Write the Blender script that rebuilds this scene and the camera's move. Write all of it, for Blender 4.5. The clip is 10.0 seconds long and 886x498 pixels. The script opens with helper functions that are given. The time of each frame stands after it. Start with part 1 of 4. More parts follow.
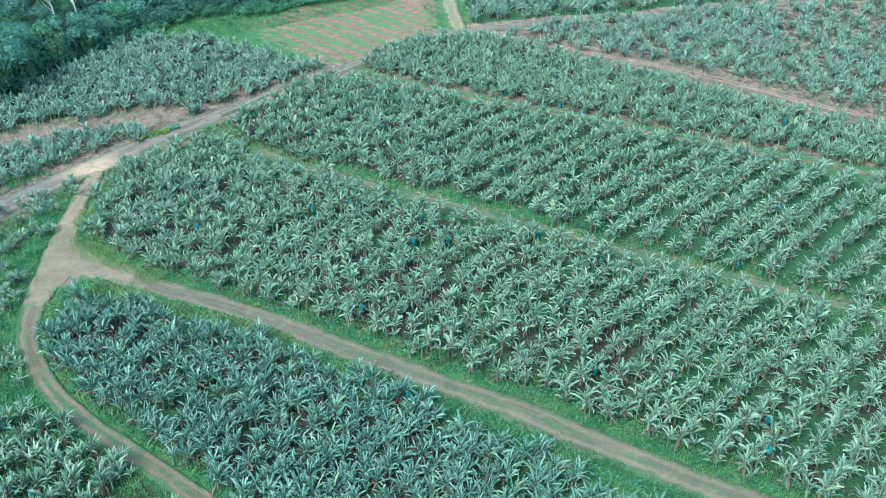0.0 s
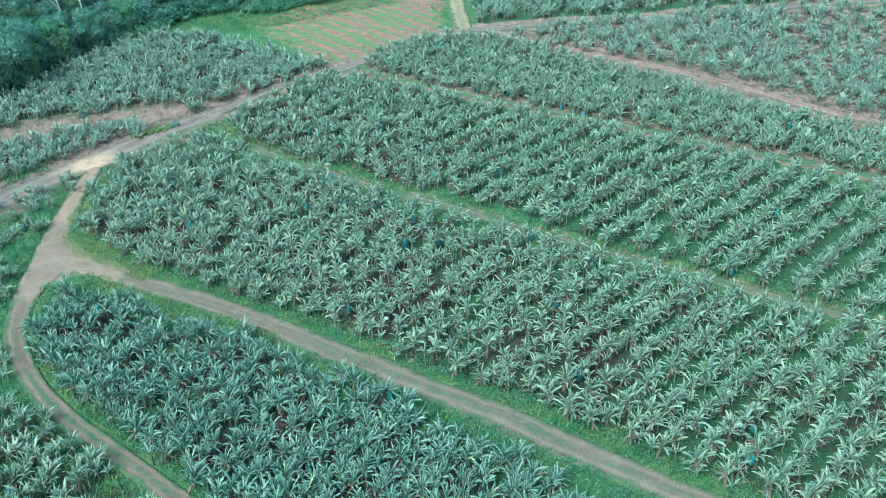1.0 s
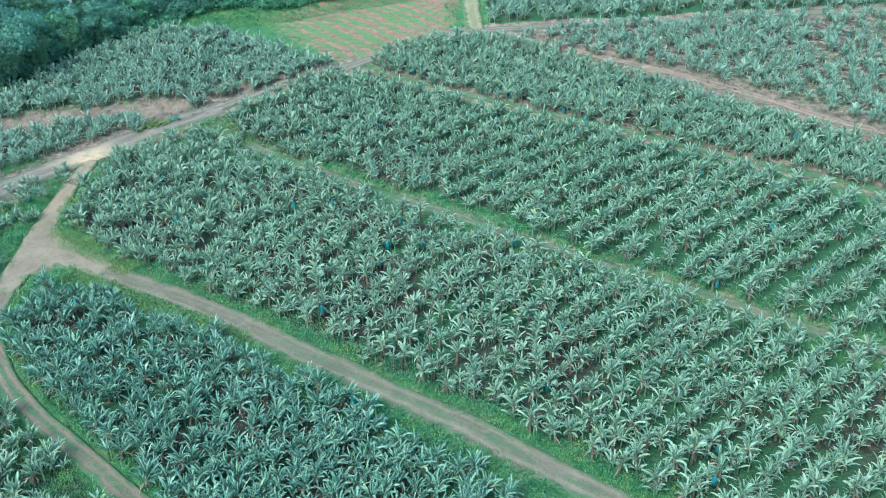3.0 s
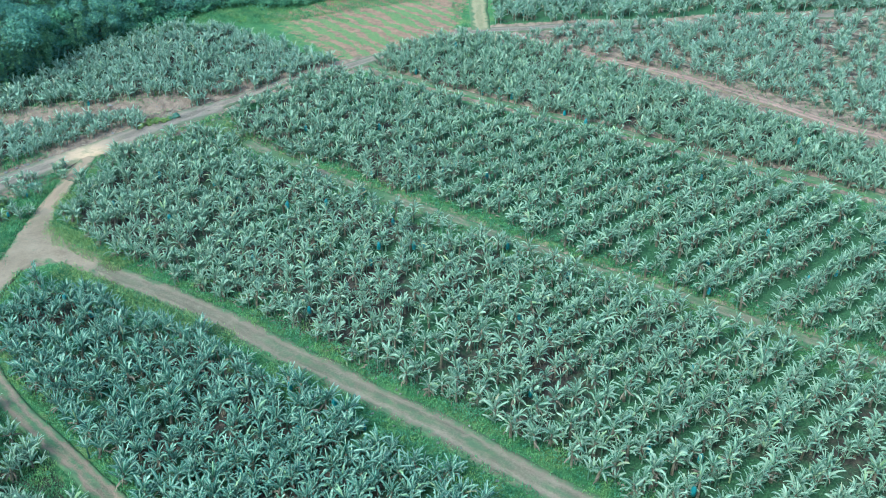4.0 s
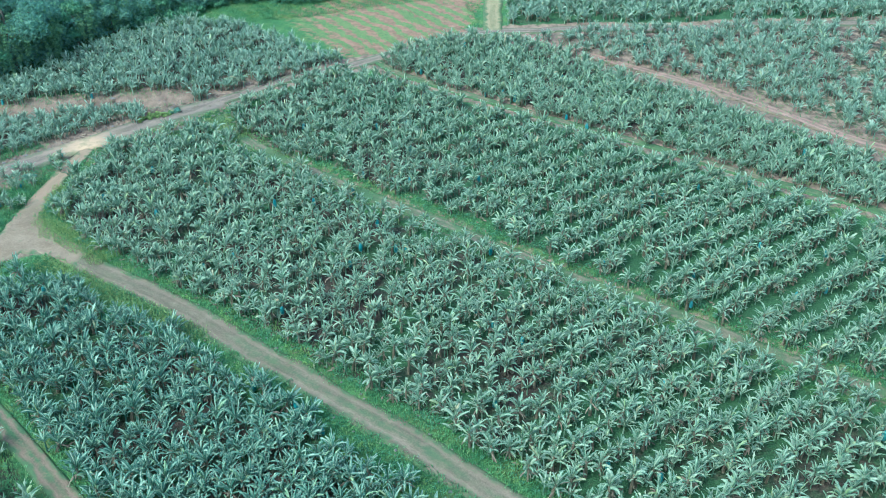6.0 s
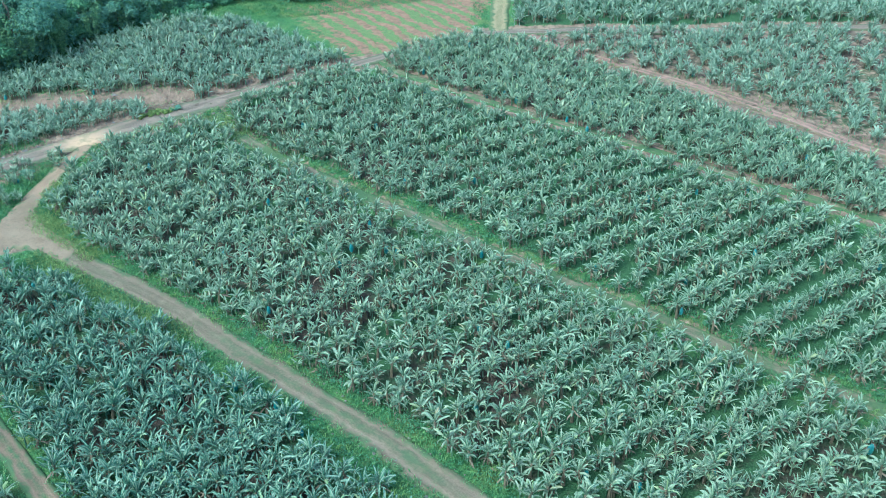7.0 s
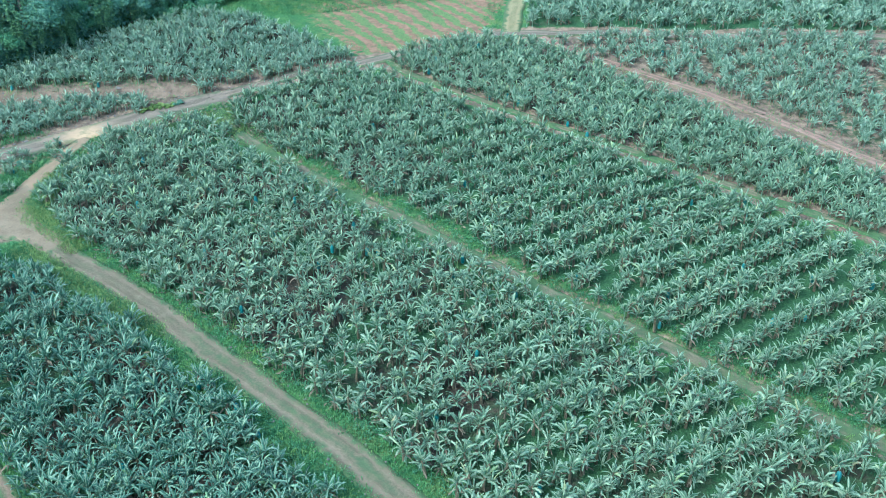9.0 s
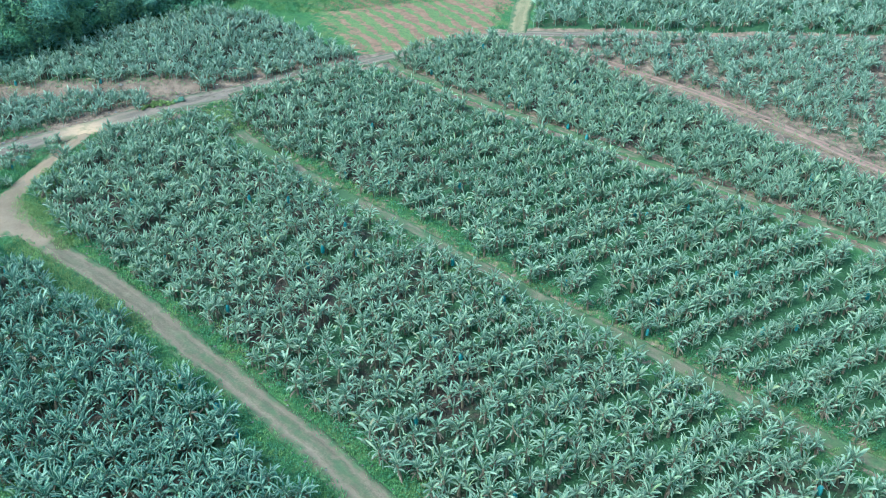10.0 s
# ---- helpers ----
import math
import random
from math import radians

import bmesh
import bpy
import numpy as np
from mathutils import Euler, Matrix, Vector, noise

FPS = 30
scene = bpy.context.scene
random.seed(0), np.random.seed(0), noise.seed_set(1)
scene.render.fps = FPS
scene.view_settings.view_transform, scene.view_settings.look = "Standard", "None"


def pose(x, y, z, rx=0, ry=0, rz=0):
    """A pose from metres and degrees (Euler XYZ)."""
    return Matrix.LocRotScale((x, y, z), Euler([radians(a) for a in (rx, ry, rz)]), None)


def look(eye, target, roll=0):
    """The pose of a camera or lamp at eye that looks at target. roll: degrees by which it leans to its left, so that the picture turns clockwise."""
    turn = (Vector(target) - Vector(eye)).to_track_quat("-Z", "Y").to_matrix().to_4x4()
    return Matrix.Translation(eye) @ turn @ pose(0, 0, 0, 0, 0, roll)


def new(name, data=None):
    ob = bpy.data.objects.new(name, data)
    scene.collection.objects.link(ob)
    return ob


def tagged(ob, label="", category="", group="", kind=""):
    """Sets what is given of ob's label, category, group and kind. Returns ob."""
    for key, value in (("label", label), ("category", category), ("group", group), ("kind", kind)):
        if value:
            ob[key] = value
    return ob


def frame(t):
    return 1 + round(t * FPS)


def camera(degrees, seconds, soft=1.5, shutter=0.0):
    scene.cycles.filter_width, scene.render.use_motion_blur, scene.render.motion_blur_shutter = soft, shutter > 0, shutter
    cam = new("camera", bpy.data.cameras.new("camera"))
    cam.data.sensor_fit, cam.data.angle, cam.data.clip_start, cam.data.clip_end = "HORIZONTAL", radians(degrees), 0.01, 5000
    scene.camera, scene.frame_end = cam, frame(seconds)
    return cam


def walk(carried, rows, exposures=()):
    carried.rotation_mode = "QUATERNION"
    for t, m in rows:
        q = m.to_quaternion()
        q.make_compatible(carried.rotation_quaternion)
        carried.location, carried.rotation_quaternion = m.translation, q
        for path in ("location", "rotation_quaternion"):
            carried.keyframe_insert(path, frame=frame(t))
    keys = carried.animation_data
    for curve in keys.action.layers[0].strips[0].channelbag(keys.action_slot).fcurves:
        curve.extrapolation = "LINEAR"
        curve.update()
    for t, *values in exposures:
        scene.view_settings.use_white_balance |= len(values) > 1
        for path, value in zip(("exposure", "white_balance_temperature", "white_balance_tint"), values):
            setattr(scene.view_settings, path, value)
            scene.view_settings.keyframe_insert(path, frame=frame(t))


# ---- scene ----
cam = camera(50.0, 10.0, soft=0.95)
ROWS = [
    (0.0, 0.0, 0.0, 50.0, 57.122, -0.014, 0.009),
    (0.5, 1.427, 0.283, 50.002, 57.076, -0.026, 0.779),
    (1.0, 2.849, 0.588, 50.003, 57.03, -0.038, 1.55),
    (1.5, 4.268, 0.914, 50.005, 56.984, -0.049, 2.322),
    (2.0, 5.683, 1.262, 50.006, 56.937, -0.061, 3.096),
    (2.5, 7.094, 1.632, 50.008, 56.891, -0.073, 3.873),
    (3.0, 8.501, 2.023, 50.01, 56.845, -0.085, 4.651),
    (3.5, 9.905, 2.436, 50.011, 56.799, -0.096, 5.432),
    (4.0, 11.304, 2.87, 50.013, 56.753, -0.108, 6.215),
    (4.5, 12.7, 3.326, 50.015, 56.707, -0.12, 7.001),
    (5.0, 14.091, 3.803, 50.016, 56.661, -0.131, 7.79),
    (5.5, 15.479, 4.302, 50.018, 56.614, -0.143, 8.582),
    (6.0, 16.863, 4.823, 50.02, 56.568, -0.155, 9.377),
    (6.5, 18.243, 5.365, 50.021, 56.522, -0.166, 10.176),
    (7.0, 19.619, 5.929, 50.023, 56.476, -0.178, 10.978),
    (7.5, 20.991, 6.514, 50.025, 56.43, -0.189, 11.784),
    (8.0, 22.36, 7.121, 50.027, 56.384, -0.201, 12.594),
    (8.5, 23.724, 7.75, 50.028, 56.337, -0.212, 13.408),
    (9.0, 25.085, 8.4, 50.03, 56.291, -0.224, 14.226),
    (9.5, 26.442, 9.071, 50.032, 56.245, -0.236, 15.049),
    (10.0, 27.795, 9.765, 50.034, 56.199, -0.247, 15.877),
]
EXPOSURE, KELVIN, TINT = 1.70, 4860.0, -6.0
walk(cam, [(t, pose(x, y, z, rx, ry, rz)) for t, x, y, z, rx, ry, rz in ROWS],
     exposures=[(0.0, EXPOSURE, KELVIN, TINT), (10.0, EXPOSURE, KELVIN, TINT)])

# ---- light: a hazy, bright sky with a soft sun ----
SUN_UP, SUN_AT = 52.0, 215.0          # height over the horizon, bearing clockwise from +y
world = bpy.data.worlds.new("sky")
world.use_nodes = True
scene.world = world
sky = world.node_tree.nodes.new("ShaderNodeTexSky")
sky.sky_type, sky.sun_disc = "NISHITA", False
sky.sun_elevation, sky.sun_rotation = radians(SUN_UP), radians(SUN_AT)
sky.dust_density, sky.air_density = 4.0, 1.5
background = world.node_tree.nodes["Background"]
background.inputs["Strength"].default_value = 0.15
world.node_tree.links.new(sky.outputs[0], background.inputs["Color"])
sun = new("sun", bpy.data.lights.new("sun", "SUN"))
sun.data.energy, sun.data.angle, sun.data.color = 1.3, radians(24), (1.0, 0.95, 0.86)
to_sun = Vector((math.sin(radians(SUN_AT)) * math.cos(radians(SUN_UP)), math.cos(radians(SUN_AT)) * math.cos(radians(SUN_UP)), math.sin(radians(SUN_UP))))
sun.matrix_world = look(to_sun * 200, (0, 0, 0))

rng = np.random.default_rng(7)


# ---- materials ----
class Nodes:
    """A short way to wire a node material."""

    def __init__(self, name):
        self.material = bpy.data.materials.new(name)
        self.material.use_nodes = True
        self.tree = self.material.node_tree
        self.bsdf = self.tree.nodes["Principled BSDF"]
        self.out = self.tree.nodes["Material Output"]

    def add(self, kind, **values):
        node = self.tree.nodes.new(kind)
        for key, value in values.items():
            node.inputs[key.replace("_", " ")].default_value = value
        return node

    def join(self, a, b):
        self.tree.links.new(a, b)

    def place(self):
        return self.add("ShaderNodeNewGeometry").outputs["Position"]

    def noise(self, scale, detail=5.0, rough=0.6, where=None):
        node = self.add("ShaderNodeTexNoise", Scale=scale, Detail=detail, Roughness=rough)
        self.join(where or self.place(), node.inputs["Vector"])
        return node.outputs["Fac"]

    def ramp(self, fac, *stops):
        node = self.add("ShaderNodeValToRGB")
        ramp = node.color_ramp
        while len(ramp.elements) < len(stops):
            ramp.elements.new(0.5)
        for element, (at, colour) in zip(ramp.elements, stops):
            element.position = at
            element.color = (*colour, 1) if not isinstance(colour, float) else (colour, colour, colour, 1)
        self.join(fac, node.inputs["Fac"])
        return node.outputs["Color"]

    def mix(self, fac, a, b, how="MIX"):
        node = self.tree.nodes.new("ShaderNodeMix")
        node.data_type, node.blend_type = "RGBA", how
        for value, socket in ((fac, node.inputs[0]), (a, node.inputs[6]), (b, node.inputs[7])):
            if isinstance(value, (int, float)):
                socket.default_value = value
            elif isinstance(value, tuple):
                socket.default_value = (*value, 1)
            else:
                self.join(value, socket)
        return node.outputs[2]

    def sum(self, a, b, how="ADD"):
        node = self.tree.nodes.new("ShaderNodeMath")
        node.operation = how
        for value, socket in ((a, node.inputs[0]), (b, node.inputs[1])):
            if isinstance(value, (int, float)):
                socket.default_value = value
            else:
                self.join(value, socket)
        return node.outputs[0]

    def attribute(self, name):
        node = self.tree.nodes.new("ShaderNodeAttribute")
        node.attribute_name = name
        return node.outputs["Fac"]

    def chance(self):
        """A number from 0 to 1 for each loose leaf or object."""
        a = self.tree.nodes.new("ShaderNodeObjectInfo").outputs["Random"]
        b = self.add("ShaderNodeNewGeometry").outputs["Random Per Island"]
        return self.sum(self.sum(a, b), 1.0, "MODULO")

    def done(self, colour, rough=0.8, bump=None, height=0.02, gloss=0.4):
        if isinstance(colour, tuple):
            self.bsdf.inputs["Base Color"].default_value = (*colour, 1)
        else:
            self.join(colour, self.bsdf.inputs["Base Color"])
        self.bsdf.inputs["Roughness"].default_value = rough
        self.bsdf.inputs["Specular IOR Level"].default_value = gloss
        if bump is not None:
            node = self.add("ShaderNodeBump", Distance=height, Strength=1.0)
            self.join(bump, node.inputs["Height"])
            self.join(node.outputs[0], self.bsdf.inputs["Normal"])
        return self.material


def foliage(name, stops, rough=0.45, let_through=0.25, gloss=0.5, grain=9.0, rib=False, patches=None, dry=0.0):
    """Leaves: a colour for each leaf, blotches on it, and some light passing through."""
    n = Nodes(name)
    colour = n.ramp(n.chance(), *stops)
    colour = n.mix(0.35, colour, n.mix(n.noise(grain, 3.0), colour, (0.09, 0.20, 0.13)))
    if patches:
        colour = n.mix(n.ramp(n.noise(0.3, 4.0, 0.6), (0.50, 0.0), (0.62, 0.75)), n.mix(n.ramp(n.noise(0.5, 3.0), (0.42, 0.8), (0.56, 0.0)), colour, patches[0]), patches[1])
    if dry:
        colour = n.mix(n.ramp(n.noise(3.5, 4.0, 0.65), (0.55, 0.0), (0.72, dry)), colour, (0.30, 0.245, 0.165))
    # pale midrib, widened and whitened to stand in for highlights on the folds
    if rib:
        colour = n.mix(n.ramp(n.attribute("rib"), (0.55, 0.0), (0.9, 0.55)), colour, (0.34, 0.38, 0.26))
    n.done(colour, rough, n.noise(grain * 3, 2.0), 0.01, gloss)
    through_leaf = n.tree.nodes.new("ShaderNodeBsdfTranslucent")
    n.join(colour, through_leaf.inputs["Color"])
    mixed = n.tree.nodes.new("ShaderNodeMixShader")
    mixed.inputs[0].default_value = let_through
    n.join(n.bsdf.outputs[0], mixed.inputs[1])
    n.join(through_leaf.outputs[0], mixed.inputs[2])
    n.join(mixed.outputs[0], n.out.inputs["Surface"])
    return n.material


def banana_leaf_material(name, stops, dry):
    """dry: how far the withered spots on the leaves have gone."""
    return foliage(name, stops, 0.5, 0.3, 0.4, rib=True, dry=dry)


def plain(name, a, b, scale, rough=0.8, fine=30.0, height=0.01, gloss=0.3):
    n = Nodes(name)
    colour = n.mix(n.noise(scale), a, b)
    colour = n.mix(n.sum(n.noise(fine, 3.0), 0.35, "MULTIPLY"), colour, tuple(0.45 * v for v in a))
    return n.done(colour, rough, n.noise(fine, 4.0), height, gloss)


def grass_colour(n):
    """Rank grass with darker clumps, yellowish spots and thin places."""
    grass = n.mix(n.ramp(n.noise(3.0, 6.0, 0.75), (0.36, 0.0), (0.64, 1.0)), (0.034, 0.090, 0.032), (0.080, 0.168, 0.050))
    grass = n.mix(n.ramp(n.noise(0.8, 5.0, 0.65), (0.46, 0.0), (0.62, 0.6)), grass, (0.032, 0.098, 0.040))
    grass = n.mix(n.ramp(n.noise(0.35, 5.0, 0.65), (0.50, 0.0), (0.68, 0.65)), grass, (0.135, 0.162, 0.055))
    return n.mix(n.ramp(n.noise(1.3, 5.0, 0.7), (0.60, 0.0), (0.72, 0.6)), grass, (0.13, 0.115, 0.07))


def ground_material():
    """Grass, leaf litter and bare earth, by the place's own uses of the land, with ragged borders."""
    n = Nodes("ground")
    broad, mid, fine = n.noise(0.12, 4.0), n.noise(0.9, 6.0, 0.65), n.noise(7.0, 5.0, 0.7)
    grass = grass_colour(n)
    # litter and weeds between plants: own tones, darkened to hold the plants' shade
    litter = n.mix(n.ramp(n.noise(2.2, 6.0, 0.7), (0.35, 0.0), (0.68, 1.0)), (0.022, 0.024, 0.018), (0.080, 0.060, 0.044))
    weeds = n.mix(n.ramp(fine, (0.3, 0.0), (0.7, 1.0)), (0.020, 0.062, 0.026), (0.052, 0.118, 0.045))
    litter = n.mix(n.ramp(n.sum(n.sum(broad, n.sum(mid, 0.5, "MULTIPLY")), n.attribute("weedy")), (0.68, 0.0), (0.86, 0.9)), litter, weeds)
    bare = n.mix(n.ramp(mid, (0.32, 0.0), (0.68, 1.0)), (0.098, 0.071, 0.052), (0.26, 0.188, 0.135))
    bare = n.mix(n.ramp(n.noise(1.6, 5.0), (0.55, 0.0), (0.7, 0.8)), bare, (0.13, 0.115, 0.065))
    red = n.mix(n.ramp(mid, (0.3, 0.0), (0.7, 1.0)), (0.125, 0.082, 0.054), (0.265, 0.155, 0.100))
    furrows = n.add("ShaderNodeMapping", Rotation=(0, 0, radians(46)))
    furrows.vector_type = "TEXTURE"
    n.join(n.place(), furrows.inputs["Vector"])
    bands = n.add("ShaderNodeTexWave", Scale=0.135, Distortion=5.0, Detail=4.0, Detail_Scale=1.6, Detail_Roughness=0.7)
    n.join(furrows.outputs[0], bands.inputs["Vector"])
    streaks = n.sum(n.sum(bands.outputs["Fac"], 0.5, "MULTIPLY"), n.sum(n.noise(0.13, 3.0), 1.1, "MULTIPLY"))
    streaks = n.sum(streaks, n.sum(n.sum(n.noise(2.2, 5.0, 0.75), -0.5), 0.9, "MULTIPLY"))
    red = n.mix(n.ramp(streaks, (0.72, 0.0), (0.90, 0.85)), red, n.mix(n.ramp(fine, (0.35, 0.0), (0.65, 1.0)), (0.042, 0.110, 0.040), (0.130, 0.205, 0.062)))
    rough = n.sum(n.sum(mid, -0.5), 1.1, "MULTIPLY")
    soft = n.sum(n.sum(fine, -0.5), 0.5, "MULTIPLY")
    colour = grass
    for name, what in (("litter", litter), ("bare", bare), ("red", red)):
        edge = n.sum(n.sum(n.attribute(name), rough), soft)
        colour = n.mix(n.ramp(edge, (0.40, 0.0), (0.62, 1.0)), colour, what)
    colour = n.mix(n.sum(n.ramp(fine, (0.3, 1.0), (0.6, 0.0)), 0.45, "MULTIPLY"), colour, n.mix(0.6, colour, (0.02, 0.025, 0.015)))
    return n.done(colour, 0.95, n.sum(n.noise(2.5, 6.0, 0.7), n.sum(fine, 0.5, "MULTIPLY")), 0.22, 0.15)


def road_material(name, dust, stone, weeds, middle, overgrown=False):
    """A farm track: packed wheel lines, a weedy middle strip and ragged weedy edges."""
    n = Nodes(name)
    away = n.attribute("away")
    lanes = n.add("ShaderNodeCombineXYZ")
    n.join(n.attribute("along"), lanes.inputs[0])
    n.join(n.attribute("side"), lanes.inputs[1])
    mid, fine = n.noise(1.0, 6.0, 0.68, lanes.outputs[0]), n.noise(6.0, 5.0, 0.7)
    earth = n.mix(n.ramp(mid, (0.3, 0.0), (0.7, 1.0)), dust, stone)
    earth = n.mix(n.sum(n.ramp(fine, (0.35, 1.0), (0.6, 0.0)), 0.5, "MULTIPLY"), earth, tuple(0.55 * v for v in dust))
    shift_small = n.sum(mid, -0.5)
    blotch = n.noise(0.55, 5.0, 0.65)
    earth = n.mix(n.ramp(blotch, (0.54, 0.0), (0.72, 0.6)), earth, tuple(1.15 * v for v in stone))
    earth = n.mix(n.ramp(n.noise(0.42, 4.0, 0.6), (0.54, 0.0), (0.68, 0.55)), earth, n.mix(0.5, dust, (0.075, 0.085, 0.045)))
    wheel = n.ramp(n.sum(away, n.sum(shift_small, 0.5, "MULTIPLY")), (0.26, 0.0), (0.40, 0.4), (0.54, 0.4), (0.68, 0.0))
    earth = n.mix(wheel, earth, stone)
    earth = n.mix(n.sum(n.attribute("pale"), 0.8, "MULTIPLY"), earth, (0.38, 0.265, 0.155))
    green = n.mix(0.6, grass_colour(n), (0.050, 0.066, 0.038))
    shift = n.sum(n.sum(n.sum(mid, -0.5), 0.6, "MULTIPLY"), n.sum(n.sum(fine, -0.5), 0.5, "MULTIPLY"))
    shift = n.sum(shift, n.sum(n.sum(n.noise(0.9, 4.0, 0.6), -0.5), 1.3, "MULTIPLY"))
    border = n.ramp(n.sum(away, shift), (0.46, 0.0), (0.80, weeds))
    patchy = n.ramp(n.noise(0.28, 4.0, 0.6), (0.36, 0.4), (0.58, 1.0))
    centre = n.ramp(n.sum(away, n.sum(shift, 0.8, "MULTIPLY")), (0.0, middle), (0.40, 0.0))
    centre = n.sum(n.sum(centre, n.attribute("grown"), "MULTIPLY"), patchy, "MULTIPLY")
    colour = n.mix(border, n.mix(centre, earth, green), green)
    if overgrown:
        colour = n.mix(n.ramp(n.noise(0.33, 4.0, 0.6), (0.44, 0.0), (0.58, 1.0)), green, colour)
    return n.done(colour, 0.95, n.sum(mid, n.sum(fine, 0.6, "MULTIPLY")), 0.08, 0.15)


LEAF = banana_leaf_material("banana_leaf", [(0.0, (0.038, 0.088, 0.047)), (0.3, (0.080, 0.154, 0.086)), (0.65, (0.138, 0.218, 0.130)),
                                            (0.93, (0.215, 0.290, 0.185)), (0.985, (0.21, 0.295, 0.11)), (1.0, (0.25, 0.20, 0.11))], 0.5)
# the stand by the near bend is an older, bluer one
LEAF_BLUE = banana_leaf_material("blue_green_banana_leaf", [(0.0, (0.016, 0.060, 0.039)), (0.35, (0.035, 0.108, 0.068)), (0.7, (0.070, 0.164, 0.105)),
                                                            (0.95, (0.158, 0.256, 0.174)), (0.994, (0.16, 0.27, 0.10)), (1.0, (0.24, 0.20, 0.10))], 0.15)
# leaves of the back plots, paled in colour to stand in for haze
LEAF_HAZED = banana_leaf_material("hazed_banana_leaf", [(0.0, (0.056, 0.112, 0.070)), (0.3, (0.100, 0.178, 0.114)), (0.65, (0.155, 0.238, 0.160)),
                                                      (0.93, (0.232, 0.308, 0.222)), (0.985, (0.22, 0.30, 0.13)), (1.0, (0.26, 0.21, 0.13))], 0.35)
STEM = plain("banana_stem", (0.07, 0.072, 0.042), (0.16, 0.13, 0.085), 6.0, 0.7)
DEAD = foliage("dead_leaf", [(0.0, (0.075, 0.048, 0.034)), (0.5, (0.13, 0.085, 0.060)), (1.0, (0.21, 0.145, 0.105))], 0.8, 0.1, 0.2)
BAG = foliage("blue_bag", [(0.0, (0.020, 0.14, 0.15)), (0.5, (0.030, 0.19, 0.20)), (1.0, (0.06, 0.24, 0.24))], 0.3, 0.35, 0.5, 5.0)
GROUND = ground_material()
ROAD = road_material("farm_track", (0.078, 0.063, 0.043), (0.162, 0.130, 0.090), 0.95, 0.8)
ROAD_PALE = road_material("pale_grassy_track", (0.15, 0.128, 0.066), (0.225, 0.19, 0.105), 0.95, 0.35)
ROAD_TWIN = road_material("twin_track", (0.090, 0.066, 0.046), (0.165, 0.120, 0.084), 1.0, 1.0)
ROAD_BARE = road_material("packed_earth", (0.095, 0.076, 0.060), (0.178, 0.140, 0.107), 0.6, 0.12)
ROAD_DARK = road_material("brown_earth_track", (0.100, 0.078, 0.060), (0.195, 0.150, 0.115), 0.7, 0.2)
PATH = road_material("grassy_path", (0.085, 0.078, 0.048), (0.175, 0.142, 0.10), 1.0, 0.5, True)
PATH_RED = road_material("reddish_path", (0.130, 0.080, 0.062), (0.260, 0.162, 0.125), 0.4, 0.3)
GRASS = foliage("grass_blade", [(0.0, (0.045, 0.130, 0.042)), (0.5, (0.075, 0.185, 0.055)), (0.85, (0.115, 0.225, 0.065)), (1.0, (0.18, 0.255, 0.08))], 0.6, 0.35, 0.3,
                patches=((0.034, 0.115, 0.046), (0.150, 0.235, 0.060)))
GRASS_BRIGHT = foliage("bright_grass_blade", [(0.0, (0.085, 0.150, 0.035)), (0.5, (0.135, 0.205, 0.045)), (1.0, (0.23, 0.27, 0.07))], 0.6, 0.3, 0.3)
GRASS_LUSH = foliage("lush_grass_blade", [(0.0, (0.060, 0.165, 0.055)), (0.5, (0.095, 0.225, 0.070)), (1.0, (0.15, 0.275, 0.085))], 0.6, 0.4, 0.3)
HEDGE_LEAF = foliage("hedge_leaf", [(0.0, (0.045, 0.125, 0.065)), (0.6, (0.075, 0.185, 0.085)), (1.0, (0.12, 0.24, 0.09))], 0.6, 0.35, 0.3)
CROP = foliage("crop_leaf", [(0.0, (0.040, 0.125, 0.035)), (0.6, (0.075, 0.185, 0.045)), (1.0, (0.15, 0.25, 0.065))], 0.6, 0.3, 0.3)
WOOD_LEAF = foliage("forest_leaf", [(0.0, (0.068, 0.162, 0.122)), (0.5, (0.112, 0.232, 0.168)), (0.85, (0.15, 0.285, 0.18)), (1.0, (0.19, 0.32, 0.15))], 0.5, 0.5, 0.4)
VINE_LEAF = foliage("vine_leaf", [(0.0, (0.085, 0.180, 0.085)), (0.5, (0.135, 0.250, 0.115)), (1.0, (0.21, 0.33, 0.14))], 0.55, 0.5, 0.3)
YELLOW_LEAF = foliage("yellow_green_leaf", [(0.0, (0.085, 0.14, 0.030)), (0.6, (0.15, 0.205, 0.038)), (1.0, (0.24, 0.275, 0.055))], 0.6, 0.3, 0.3)
BARK = plain("bark", (0.07, 0.066, 0.050), (0.15, 0.14, 0.11), 2.5, 0.9)
PALE_BARK = plain("pale_bark", (0.30, 0.30, 0.26), (0.48, 0.47, 0.42), 2.0, 0.85)
STONE = plain("stone", (0.09, 0.085, 0.08), (0.19, 0.175, 0.16), 4.0, 0.9)


